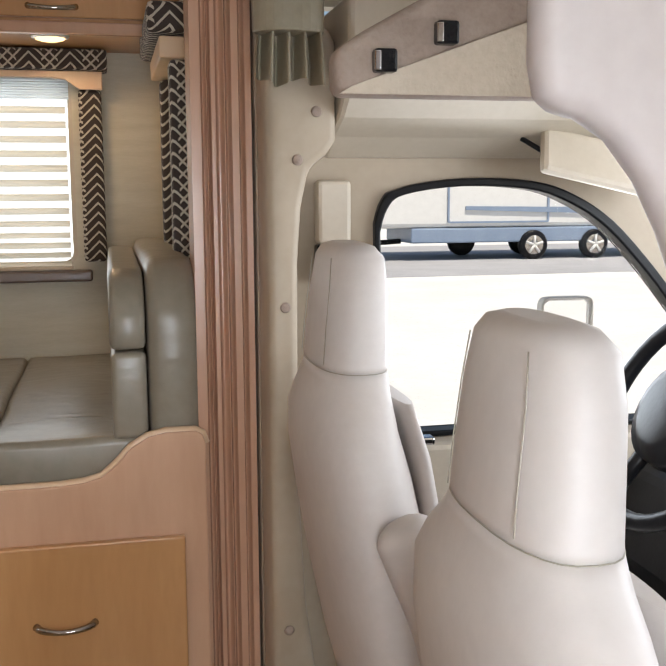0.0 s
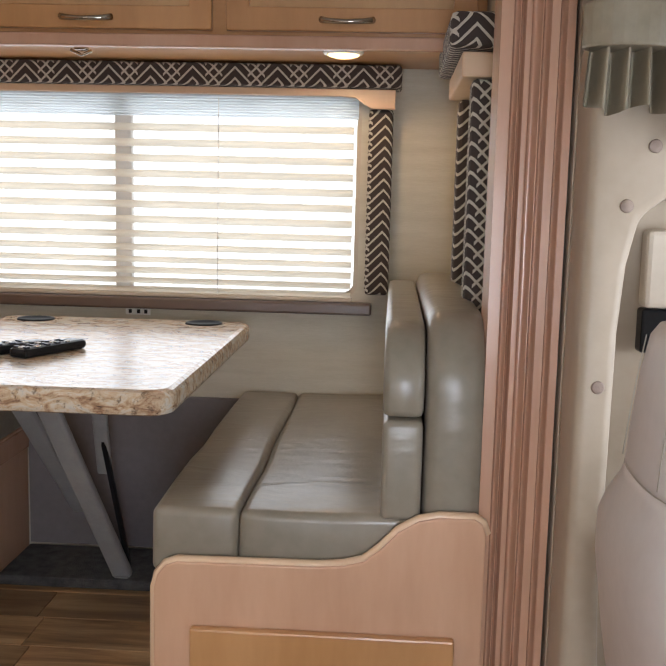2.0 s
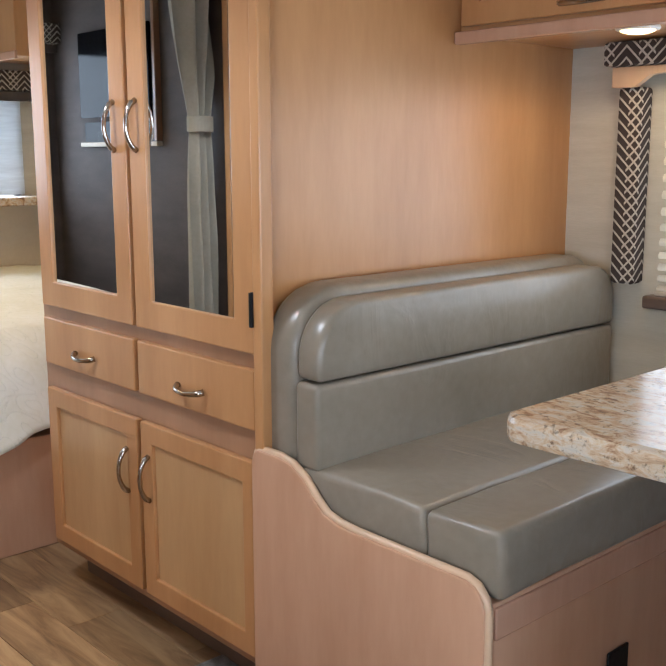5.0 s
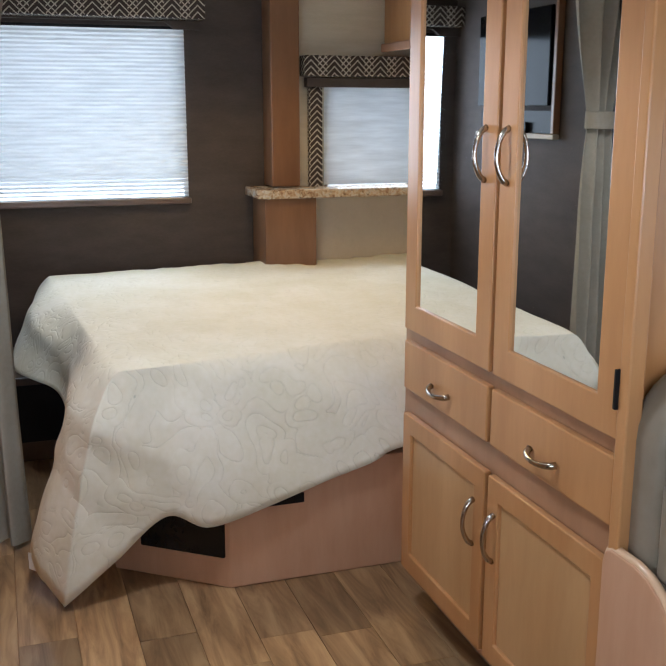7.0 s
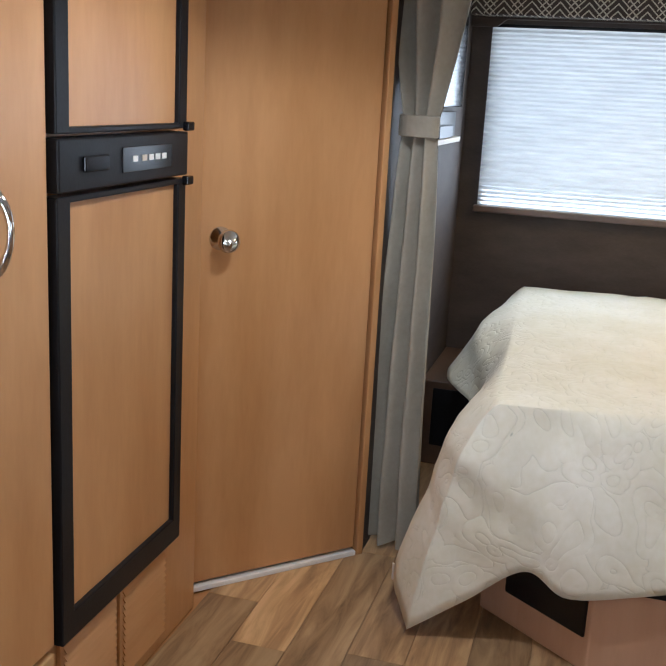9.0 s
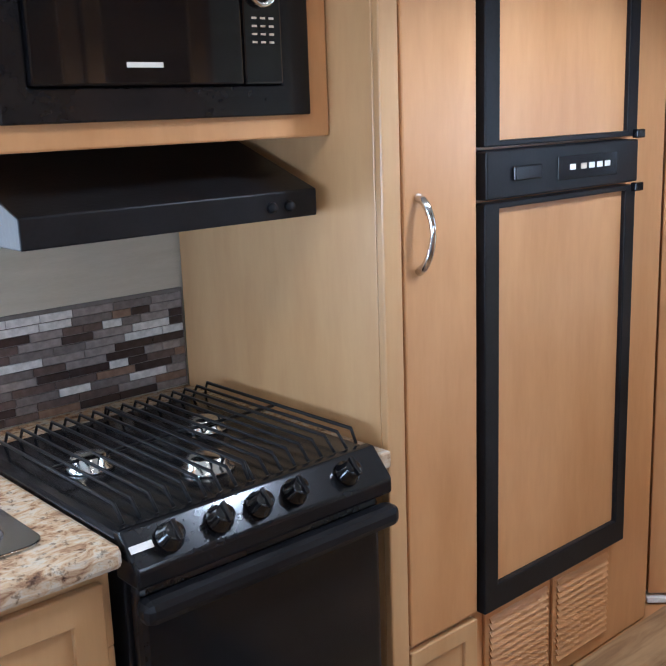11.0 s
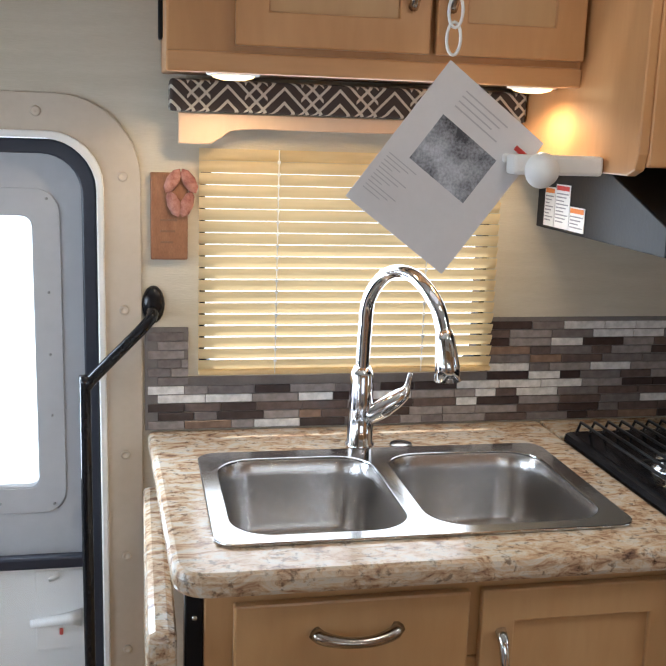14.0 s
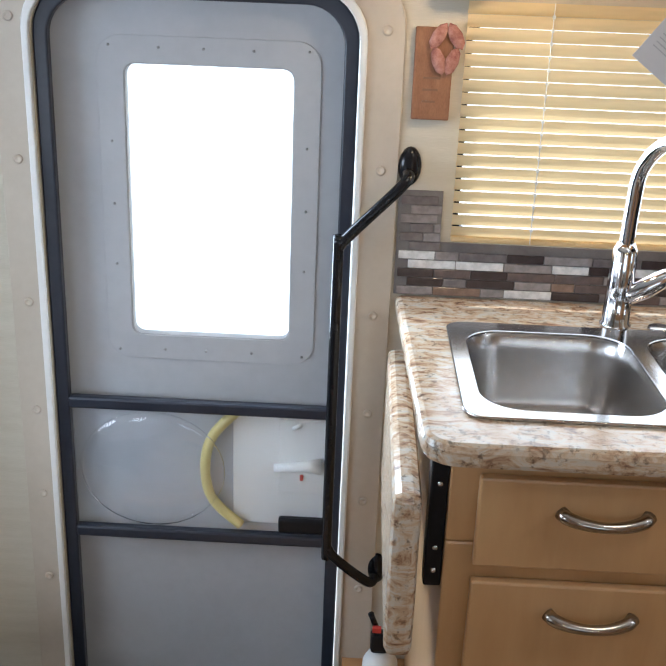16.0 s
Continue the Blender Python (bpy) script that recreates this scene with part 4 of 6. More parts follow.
part("latch", box(-1.92, -1.83, 0.6965, 0.704, 1.385, 1.415, 0.006), BLACK, cs)
part("display", box(-2.20, -1.98, 0.6965, 0.699, 1.375, 1.425, 0.002), BLACK, cs)
for k, bx in enumerate((-2.03, -2.07, -2.10, -2.13, -2.16)):
    part("button", box(bx - 0.010, bx + 0.010, 0.699, 0.7005, 1.395, 1.407), WHITE if k != 1 else PLASTIC, cs)
for z in (1.34, 1.46):
    part("hinge", box(FX0 - 0.012, FX0 + 0.02, 0.69, 0.706, z - 0.010, z + 0.010, 0.003), BLACK, fr)
for x0 in (-2.02, -2.27):
    lv = part("louver_panel", box(x0, x0 + 0.235, 0.655, 0.664, 0.20, 0.44, 0.002), MAPLE_X, fr)
    for i in range(13):
        b = box(-0.105, 0.105, -0.0015, 0.0015, -0.007, 0.007)
        part("slat", turned(b, pose(x0 + 0.117, 0.667, 0.218 + i * 0.0168, 35)), MAPLE_X, lv)
pn = thing("pantry", (-1.61, 0.35, 0), "tall narrow maple pantry cabinet beside the range", "cabinet")
part("body", box(-1.744, -1.482, 0.003, 0.662, 0.001, CEIL - 0.003, 0.003), MAPLE_PALE, pn)
part("stile", box(-1.528, -1.481, 0.6625, 0.682, 0.0, CEIL - 0.004, 0.004), MAPLE_PALE, pn)
d = raised_front("door", -1.738, -1.534, 0.664, 0.47, 2.1, pn, 1, 0.0, MAPLE, True)
pull([(-1.568, 0.684, 1.375), (-1.568, 0.722, 1.31), (-1.568, 0.684, 1.235)], d, CHROME, 0.007)
raised_front("lower_door", -1.738, -1.534, 0.664, 0.19, 0.455, pn, 1, 0.04, MAPLE_PALE)

# ---- kitchen ----
kb = thing("kitchen_cabinet", (-0.5, 0.4, 0.0), "maple kitchen base cabinet with drawers and a cupboard door", "cabinet")
part("body", box(-0.905, -0.118, 0.004, 0.645, 0.0, 0.725, 0.004), MAPLE_PALE, kb)
part("face_rail", box(-0.905, -0.118, 0.615, 0.645, 0.726, 0.868, 0.003), MAPLE_PALE, kb)
for x in (-0.905, -0.128):
    part("side_rail", box(x, x + 0.010, 0.004, 0.614, 0.726, 0.868, 0.002), MAPLE_PALE, kb)
for z0, z1 in ((0.695, 0.845), (0.475, 0.668), (0.16, 0.45)):
    dr = raised_front("drawer", -0.525, -0.16, 0.646, z0, z1, kb, 1, 0.0, MAPLE_PALE, True)
    zc = z1 - 0.052
    pull([(-0.28, 0.668, zc + 0.004), (-0.345, 0.692, zc - 0.004), (-0.41, 0.668, zc + 0.004)], dr, DARKCHROME, 0.009)
d = raised_front("door", -0.885, -0.545, 0.646, 0.16, 0.845, kb, 1, 0.055, MAPLE_PALE)
pull([(-0.575, 0.668, 0.78), (-0.575, 0.698, 0.71), (-0.575, 0.668, 0.64)], d, CHROME, 0.0075)

SX0, SX1, SY0, SY1 = -0.832, -0.135, 0.175, 0.605
ct = thing("worktop", (-0.5, 0.35, 0.87), "granite-look laminate kitchen worktop with a rounded front edge", "worktop")
outer = [(-0.908, 0.003), (-0.908, 0.695)] + [(-0.070 - 0.055 + 0.055 * math.sin(radians(a)), 0.64 + 0.055 * math.cos(radians(a))) for a in range(0, 91, 15)] + [(-0.045, 0.003)]
part("top", prism(outer, "z", 0.872, 0.91, 0.011, holes=[rounded(SX0 + 0.012, SX1 - 0.012, SY0 + 0.012, SY1 - 0.012, 0.04)]), GRANITE, ct)
part("rear_strip", box(-1.478, -0.911, 0.003, 0.115, 0.875, 0.909, 0.004), GRANITE, ct)
part("side_strip", box(-1.479, -1.452, 0.118, 0.692, 0.875, 0.909, 0.005), GRANITE, ct)
fl = thing("worktop_flap", (-0.05, 0.4, 0.3), "folded granite-look worktop flap hanging beside the cabinet", "worktop flap")
part("leaf", box(-0.078, -0.034, 0.06, 0.672, 0.525, 0.812, 0.013), GRANITE, fl)
br = part("hinge_bracket", box(-0.117, -0.090, 0.60, 0.640, 0.64, 0.868, 0.003), BLACKMATT, fl)
for z in (0.67, 0.71, 0.82):
    part("screw", lathe([(0.004, 0.0), (0.004, 0.003), (0.0, 0.0035)], (-0.104, 0.640, z), "y", 12), CHROME, br)

sk = thing("sink", (-0.48, 0.39, 0.75), "stainless steel double-bowl sink set into the worktop", "sink")
SXM = -0.475
bowls = [(SX0 + 0.035, SXM - 0.016), (SXM + 0.016, SX1 - 0.032)]
part("rim", prism(rounded(SX0, SX1, SY0, SY1, 0.035), "z", 0.9105, 0.916, 0.002,
                  holes=[rounded(a, c, SY0 + 0.045, SY1 - 0.03, 0.07, 8) for a, c in bowls]), STEELRIM, sk)
for a, c in bowls:
    b = bmesh.new()
    rings = []
    for k, (ins, z) in enumerate(((-0.003, 0.9158), (0.003, 0.905), (0.006, 0.88), (0.012, 0.79), (0.020, 0.762), (0.045, 0.748), (0.10, 0.745))):
        o = rounded(a + ins, c - ins, SY0 + 0.045 + ins, SY1 - 0.03 - ins, max(0.02, 0.07 - ins * 0.3), 8)
        rings.append([b.verts.new((p[0], p[1], z)) for p in o])
    for r0, r1 in zip(rings, rings[1:]):
        for k in range(len(r0)):
            b.faces.new((r0[k], r0[(k + 1) % len(r0)], r1[(k + 1) % len(r0)], r1[k]))
    b.faces.new(rings[-1])
    bmesh.ops.recalc_face_normals(b, faces=list(b.faces))
    for f in b.faces:
        f.normal_flip()
    bowl = part("bowl", shade_smooth(b), STEEL, sk)
    part("drain", lathe([(0.0, 0.747), (0.020, 0.7475), (0.036, 0.7465), (0.040, 0.746)], ((a + c) / 2, 0.40, 0)), CHROME, bowl)

tp = thing("faucet", (-0.462, 0.145, 0.91), "tall chrome pull-down kitchen faucet with a side lever", "faucet")
TX, TY = -0.462, 0.150
part("base", lathe([(0.030, 0.0), (0.030, 0.008), (0.026, 0.012), (0.025, 0.07), (0.023, 0.15), (0.0165, 0.165), (0.0, 0.166)], (TX, TY, 0.911)), CHROME, tp)
neck = curve([(TX, TY, 1.06), (TX - 0.002, TY, 1.14), (TX - 0.006, TY + 0.01, 1.215), (TX - 0.030, TY + 0.05, 1.268), (TX - 0.062, TY + 0.115, 1.275), (TX - 0.088, TY + 0.175, 1.235), (TX - 0.098, TY + 0.20, 1.185)], 10)
part("neck", tube(neck, 0.0135, sides=16), CHROME, tp)
part("spray_head", tube([(TX - 0.098, TY + 0.20, 1.188), (TX - 0.100, TY + 0.205, 1.175), (TX - 0.104, TY + 0.212, 1.13), (TX - 0.106, TY + 0.214, 1.10)], [0.0145, 0.017, 0.022, 0.024], sides=18), CHROME, tp)
part("lever", tube(curve([(TX - 0.012, TY + 0.012, 0.975), (TX - 0.055, TY + 0.02, 1.005), (TX - 0.085, TY + 0.02, 1.03), (TX - 0.095, TY + 0.015, 1.065)], 6), [0.016, 0.017, 0.018, 0.019, 0.020, 0.020, 0.019, 0.019, 0.018, 0.017, 0.016, 0.014, 0.011, 0.008, 0.007, 0.006, 0.006, 0.005, 0.004], sides=12), CHROME, tp)
part("cover_plate", lathe([(0.024, 0.0), (0.022, 0.005), (0.0, 0.006)], (TX - 0.085, 0.155, 0.911)), STEEL, tp)

# range
rg = thing("gas_range", (-1.18, 0.4, 0.0), "black gas range with wire grates and chrome burner caps", "stove")
RX0, RX1 = -1.450, -0.912
part("oven_body", box(RX0 + 0.01, RX1 - 0.01, 0.02, 0.66, 0.12, 0.868, 0.004), BLACKMATT, rg)
part("cooktop", box(RX0, RX1, 0.120, 0.672, 0.874, 0.922, 0.014), BLACK, rg)
b = prism([(0.655, 0.925), (0.675, 0.925), (0.722, 0.872), (0.722, 0.842), (0.655, 0.842)], "x", RX0, RX1, 0.005)
cp = part("control_panel", b, BLACK, rg)
for i, kx in enumerate((-0.984, -1.078, -1.158, -1.235, -1.356)):
    km = lathe([(0.024, 0.0), (0.024, 0.006), (0.019, 0.009), (0.017, 0.028), (0.013, 0.031), (0.0, 0.031)], (0, 0, 0), "z", 20)
    box(-0.004, 0.004, -0.018, 0.018, 0.028, 0.037, 0.002, km)
    part("knob", turned(km, pose(kx, 0.700, 0.899, -48)), GLOSSBLACK, cp)
part("mark", turned(box(-0.02, 0.02, -0.006, 0.006, 0, 0.001), pose(-0.935, 0.7, 0.900, -48)), WHITE, cp)
part("oven_door", box(RX0 + 0.012, RX1 - 0.012, 0.662, 0.700, 0.30, 0.832, 0.012), BLACK, rg)
part("door_handle", box(RX0 + 0.0, RX1 - 0.0, 0.702, 0.745, 0.785, 0.826, 0.014), BLACKMATT, rg)
part("drawer_front", box(RX0 + 0.012, RX1 - 0.012, 0.662, 0.692, 0.13, 0.288, 0.008), BLACK, rg)
for bx, by, r in ((-1.02, 0.385, 0.036), (-1.29, 0.36, 0.034), (-1.165, 0.545, 0.040)):
    bn = part("burner", lathe([(r * 1.25, 0.0), (r * 1.2, 0.008), (r, 0.012), (r * 0.98, 0.026), (r * 0.7, 0.031), (0.0, 0.032)], (bx, by, 0.921)), STEELRIM, rg)
for side, g0, g1 in ((0, RX0 + 0.02, -1.184), (1, -1.178, RX1 - 0.02)):
    gr = part("grate", tube([(g0, 0.15, 0.925), (g0, 0.16, 0.952), (g0, 0.635, 0.952), (g0, 0.648, 0.925)], 0.0035, sides=6), BLACKMATT, rg)
    for i in range(1, 9):
        gx = g0 + (g1 - g0) * i / 8
        part("grate_bar", tube([(gx, 0.148, 0.925), (gx, 0.165, 0.952), (gx, 0.63, 0.952), (gx, 0.655, 0.925)], 0.0032, sides=6), BLACKMATT, gr)
    part("grate_bar", tube([(g0, 0.40, 0.948), (g1, 0.40, 0.948)], 0.0035, sides=6), BLACKMATT, gr)

# hood
hd = thing("range_hood", (-1.16, 0.25, 1.35), "black range hood with switches and warning labels", "range hood")
b = prism([(0.003, 1.345), (0.535, 1.345), (0.535, 1.395), (0.30, 1.482), (0.003, 1.482)], "x", -1.452, -0.868, 0.003)
part("canopy", b, BLACKMATT, hd)
for kx in (-1.345, -1.385):
    part("switch", lathe([(0.010, 0.0), (0.010, 0.004), (0.006, 0.012), (0.0, 0.012)], (kx, 0.535, 1.368), "y", 16), BLACKMATT, hd)
RED = mat("label_red", (0.55, 0.05, 0.04), 0.5)
ORANGE = mat("label_orange", (0.75, 0.22, 0.04), 0.5)
INK = mat("printed_ink", (0.30, 0.29, 0.30), 0.6)
FAINTINK = mat("faint_ink", (0.46, 0.45, 0.46), 0.6)
for y0, y1, z0, z1, head in ((0.045, 0.095, 1.352, 1.432, ORANGE), (0.098, 0.165, 1.352, 1.440, RED), (0.168, 0.235, 1.352, 1.400, ORANGE)):
    lb = part("label", box(-0.8675, -0.8662, y0, y1, z0, z1), WHITE, hd, "white printed warning label")
    part("heading", box(-0.8661, -0.8655, y0 + 0.004, y1 - 0.004, z1 - 0.012, z1 - 0.003), head, lb)
    for i in range(int((z1 - z0 - 0.018) / 0.007)):
        part("line", box(-0.8661, -0.8656, y0 + 0.005, y1 - 0.006 - 0.01 * (i % 3), z1 - 0.020 - i * 0.007, z1 - 0.0175 - i * 0.007), INK, lb)
pt = thing("towel_holder", (-0.83, 0.15, 1.5), "white plastic paper towel holder under the cabinet", "towel holder")
part("bar", box(-0.795, -0.635, 0.40, 0.44, 1.470, 1.503, 0.006), WHITE, pt)
part("arm", box(-0.662, -0.632, 0.10, 0.399, 1.488, 1.503, 0.004), WHITE, pt)
part("end_disc", lathe([(0.0, -0.012), (0.026, -0.010), (0.030, 0.0), (0.026, 0.014), (0.012, 0.024), (0.0, 0.025)], (-0.683, 0.442, 1.478), "y", 24), WHITE, pt)

# microwave box and microwave
mb = thing("microwave_cabinet", (-1.16, 0.3, 1.49), "maple cabinet box around the microwave", "cabinet")
f = prism([(-1.479, 1.49), (-0.815, 1.49), (-0.815, CEIL - 0.003), (-1.479, CEIL - 0.003)], "y", 0.515, 0.548, 0.004, holes=[[(-1.42, 1.533), (-0.85, 1.533), (-0.85, 1.93), (-1.42, 1.93)]])
part("face_frame", f, MAPLE, mb)
part("side_panel", prism([(0.003, 1.475), (0.515, 1.475), (0.540, 1.485), (0.547, 1.51), (0.547, CEIL - 0.004), (0.003, CEIL - 0.004)], "x", -0.815, -0.797, 0.003), MAPLE, mb)
part("floor_board", box(-1.479, -0.816, 0.003, 0.514, 1.492, 1.51), MAPLE_X, mb)
mw = thing("microwave", (-1.13, 0.4, 1.52), "black built-in microwave with a round dial", "microwave")
f = prism([(-1.424, 1.530), (-0.846, 1.530), (-0.846, 1.935), (-1.424, 1.935)], "y", 0.549, 0.562, 0.003, holes=[[(-1.360, 1.582), (-0.892, 1.582), (-0.892, 1.91), (-1.360, 1.91)]])
part("trim_frame", f, BLACK, mw)
part("body", box(-1.415, -0.87, 0.06, 0.512, 1.545, 1.92), BLACKMATT, mw)
part("door", box(-1.272, -0.893, 0.55, 0.572, 1.583, 1.909, 0.004), GLOSSBLACK, mw)
cpn = part("control_panel", box(-1.358, -1.276, 0.55, 0.570, 1.583, 1.909, 0.004), GLOSSBLACK, mw)
part("dial", lathe([(0.024, 0.0), (0.030, 0.003), (0.032, 0.008), (0.028, 0.012), (0.024, 0.010), (0.0, 0.010)], (-1.314, 0.570, 1.738), "y", 28), CHROME, cpn)
part("dial_face", lathe([(0.022, 0.0), (0.021, 0.014), (0.0, 0.015)], (-1.314, 0.570, 1.738), "y", 24), BLACK, cpn)
for i in range(3):
    for j in range(4):
        part("button", box(-1.340 + i * 0.018, -1.330 + i * 0.018, 0.5702, 0.5712, 1.650 + j * 0.013, 1.6535 + j * 0.013), PLASTIC, cpn)
part("name_bar", box(-1.115, -1.050, 0.5722, 0.5730, 1.610, 1.618), WHITE, mw)
for i in range(5):
    x = -0.93 - i * 0.098
    part("vent", box(x - 0.075, x, 0.5622, 0.564, 1.555, 1.560), BLACK, mw)

# upper cabinet
ku = thing("kitchen_wall_cabinet", (-0.48, 0.2, 1.63), "maple kitchen wall cabinet with two framed doors", "cabinet")
part("body", box(-0.796, -0.075, 0.003, 0.318, 1.628, 1.98, 0.004), MAPLE, ku)
part("bottom_rail", box(-0.797, -0.074, 0.30, 0.322, 1.618, 1.652, 0.004), MAPLE_X, ku)
for x0, x1, hx in ((-0.512, -0.185, -0.478), (-0.79, -0.522, -0.545)):
    d = raised_front("door", x0, x1, 0.322, 1.662, 1.965, ku, 1, 0.055, MAPLE)
    pull([(hx, 0.343, 1.83), (hx, 0.366, 1.785), (hx, 0.343, 1.735)], d, DARKCHROME, 0.007)
part("side_handle", box(-0.074, -0.066, 0.12, 0.15, 1.68, 1.80, 0.004), BLACKMATT, ku)
structure("soffit_kitchen", box(-0.80, -0.075, 0.003, 0.32, 1.985, CEIL - 0.002), CEILING, "off-white soffit over the kitchen cabinet", "ceiling")
for p in ((-0.19, 0.25, 1.626), (-0.735, 0.25, 1.626)):
    puck(p, "lit warm puck light under the kitchen cabinet")

# sink window with its blind and valance
w5 = window_set("window_5", "x", 0.0, 1, -0.765, -0.150, 1.03, 1.46, "kitchen window with closed cream mini-blind slats")
n_sl = 19
for i in range(n_sl):
    z = 1.052 + i * (1.478 - 1.052) / (n_sl - 1)
    b = bmesh.new()
    rows = []
    for k in range(5):
        t = (k / 4 - 0.5) * 0.026
        crown = 0.0022 * (1 - (k / 2 - 1) ** 2)
        a = radians(63)
        rows.append([b.verts.new((x, 0.020 + t * math.cos(a) + crown * math.sin(a), z + t * math.sin(a) - crown * math.cos(a))) for x in (-0.777, -0.147)])
    for r0, r1 in zip(rows, rows[1:]):
        b.faces.new((r0[0], r0[1], r1[1], r1[0]))
    part("slat", shade_smooth(b), MINISLAT, w5)
for x in (-0.304, -0.618):
    cord = part("cord", tube([(x, 0.033, 1.035), (x, 0.033, 1.49)], 0.0010, sides=6), WHITE, w5)
    for i in range(18):
        part("knot", box(x - 0.003, x + 0.003, 0.0325, 0.0365, 1.060 + i * 0.02367, 1.067 + i * 0.02367, 0.0015), WHITE, cord)
part("bottom_rail", box(-0.777, -0.147, 0.012, 0.030, 1.032, 1.042, 0.003), MINISLAT, w5)
v5 = valance("valance", (-0.45, 0.06, 1.56), "brown patterned fabric valance over the kitchen window")
part("cloth_box", box(-0.795, -0.088, 0.003, 0.088, 1.558, 1.617, 0.006), FABRIC_X, v5)
part("board", scallop(-0.792, -0.105, 1.498, 1.556, 0.055, 0.072), MAPLE_EDGE, v5)

# flyer hung from the cabinet handle
fy = thing("flyer", (-0.53, 0.39, 1.3), "printed paper flyer hanging by a chain of rings", "flyer")
FM = Matrix(((-0.80, 0, -0.60, -0.534), (0, -1, 0, 0.392), (-0.60, 0, 0.80, 1.474), (0, 0, 0, 1)))
PAPER = mottled("white_paper", (0.62, 0.60, 0.60), (0.68, 0.66, 0.66), 5.0, 0.7, relief=0.03)
b = box(-0.108, 0.108, -0.0004, 0.0004, -0.140, 0.140)
part("sheet", turned(b, FM), PAPER, fy)
PHOTO = mottled("printed_photo", (0.05, 0.05, 0.06), (0.55, 0.57, 0.62), 16.0, 0.5, relief=0.0)
part("photo", turned(box(-0.062, 0.060, -0.0009, -0.0005, -0.025, 0.066), FM), PHOTO, fy, "printed grey photograph")
for i in range(4):
    part("line", turned(box(-0.055, 0.04 - 0.01 * (i % 3), -0.0009, -0.0005, 0.118 - i * 0.010, 0.1205 - i * 0.010), FM), FAINTINK, fy)
for i in range(11):
    part("line", turned(box(-0.095, -0.035 - 0.012 * (i % 4), -0.0009, -0.0005, -0.04 - i * 0.007, -0.0382 - i * 0.007), FM), FAINTINK, fy)
part("mark", turned(box(0.072, 0.100, -0.0009, -0.0005, 0.099, 0.108), FM), RED, fy)
for k, z in enumerate((1.685, 1.728)):
    ring = []
    for i in range(20):
        a = 2 * math.pi * i / 20
        ring.append((-0.537 + 0.012 * math.cos(a), 0.385 + 0.004 * k, z + 0.026 * math.sin(a)))
    part("ring", tube(ring, 0.0028, closed=True, sides=6), WHITE, fy)

# wooden sign
sg = thing("wooden_sign", (-0.09, 0.01, 1.27), "small rustic wooden sign with a checked ribbon bow", "sign")
part("board", box(-0.126, -0.053, 0.001, 0.014, 1.268, 1.440, 0.003), mottled("old_wood", (0.20, 0.085, 0.04), (0.34, 0.16, 0.08), 12.0, 0.7, (3, 3, 1), 0.5), sg)
RIBBON = mottled("checked_ribbon", (0.22, 0.07, 0.05), (0.48, 0.25, 0.20), 60.0, 0.9)
for dx, dz, a in ((-0.016, 0.02, 30), (0.016, 0.02, -30), (-0.012, -0.025, -20), (0.014, -0.025, 20)):
    b = lathe([(0.0, -0.024), (0.010, -0.016), (0.013, 0.0), (0.009, 0.016), (0.0, 0.024)], (0, 0, 0), "z", 12)
    part("ribbon", turned(b, pose(-0.112 + dx, 0.022, 1.405 + dz, 0, a) @ Matrix.Diagonal((1, 0.45, 1.15, 1))), RIBBON, sg)
for i in range(3):
    part("letter_bar", box(-0.105 + 0.004 * i, -0.072, 0.0142, 0.0148, 1.345 - i * 0.022, 1.349 - i * 0.022), MAPLE_DARK, sg)

# ---- entry door ----
ed = tagged(thing("door_1", (0.37, 0.0, -0.4), "grey entry door with a window behind a dark-framed screen door", "door"), kind="structure")
part("jamb_flange", prism(rounded(-0.035, 0.760, -0.44, 1.585, 0.16, 8), "y", 0.001, 0.007, 0.002, holes=[rounded(0.045, 0.690, -0.405, 1.505, 0.10, 8)]), PLASTIC, ed)
part("jamb_lip", prism(rounded(0.036, 0.700, -0.41, 1.514, 0.105, 8), "y", 0.0, 0.014, 0.003, holes=[rounded(0.050, 0.686, -0.40, 1.50, 0.10, 8)]), WHITE, ed)
for sx, zs in ((0.0, (1.430, 1.165, 0.861, 0.637, 0.42, 0.19)), (0.724, (1.43, 1.157, 0.856, 0.607, 0.40, 0.18))):
    for z in zs:
        part("screw", lathe([(0.0095, 0.0), (0.010, 0.003), (0.007, 0.0045), (0.005, 0.003), (0.0, 0.0025)], (sx, 0.007, z), "y", 14), PLASTIC, ed)
for sx in (0.16, 0.38, 0.58):
    part("screw", lathe([(0.0095, 0.0), (0.010, 0.003), (0.007, 0.0045), (0.0, 0.0025)], (sx, 0.007, 1.55), "y", 14), PLASTIC, ed)
sd = part("screen_frame", prism(rounded(0.052, 0.684, -0.398, 1.498, 0.095, 8), "y", -0.030, -0.006, 0.004, holes=[rounded(0.080, 0.656, -0.37, 1.470, 0.075, 8)]), FRAMEBLUE, ed)
for z in (0.622, 0.298):
    part("cross_bar", box(0.078, 0.658, -0.030, -0.004, z - 0.014, z + 0.014, 0.006), FRAMEBLUE, sd)
skin = prism(rounded(0.053, 0.683, -0.399, 1.497, 0.09, 8), "y", -0.085, -0.060, holes=[rounded(0.180, 0.520, 0.772, 1.345, 0.022, 4)])
leaf = part("door_leaf", skin, DOORGREY, ed)
part("window_flange", prism(rounded(0.125, 0.575, 0.715, 1.400, 0.05, 8), "y", -0.060, -0.0565, 0.001, holes=[rounded(0.178, 0.522, 0.770, 1.347, 0.022, 4)]), DOORGREY, leaf)
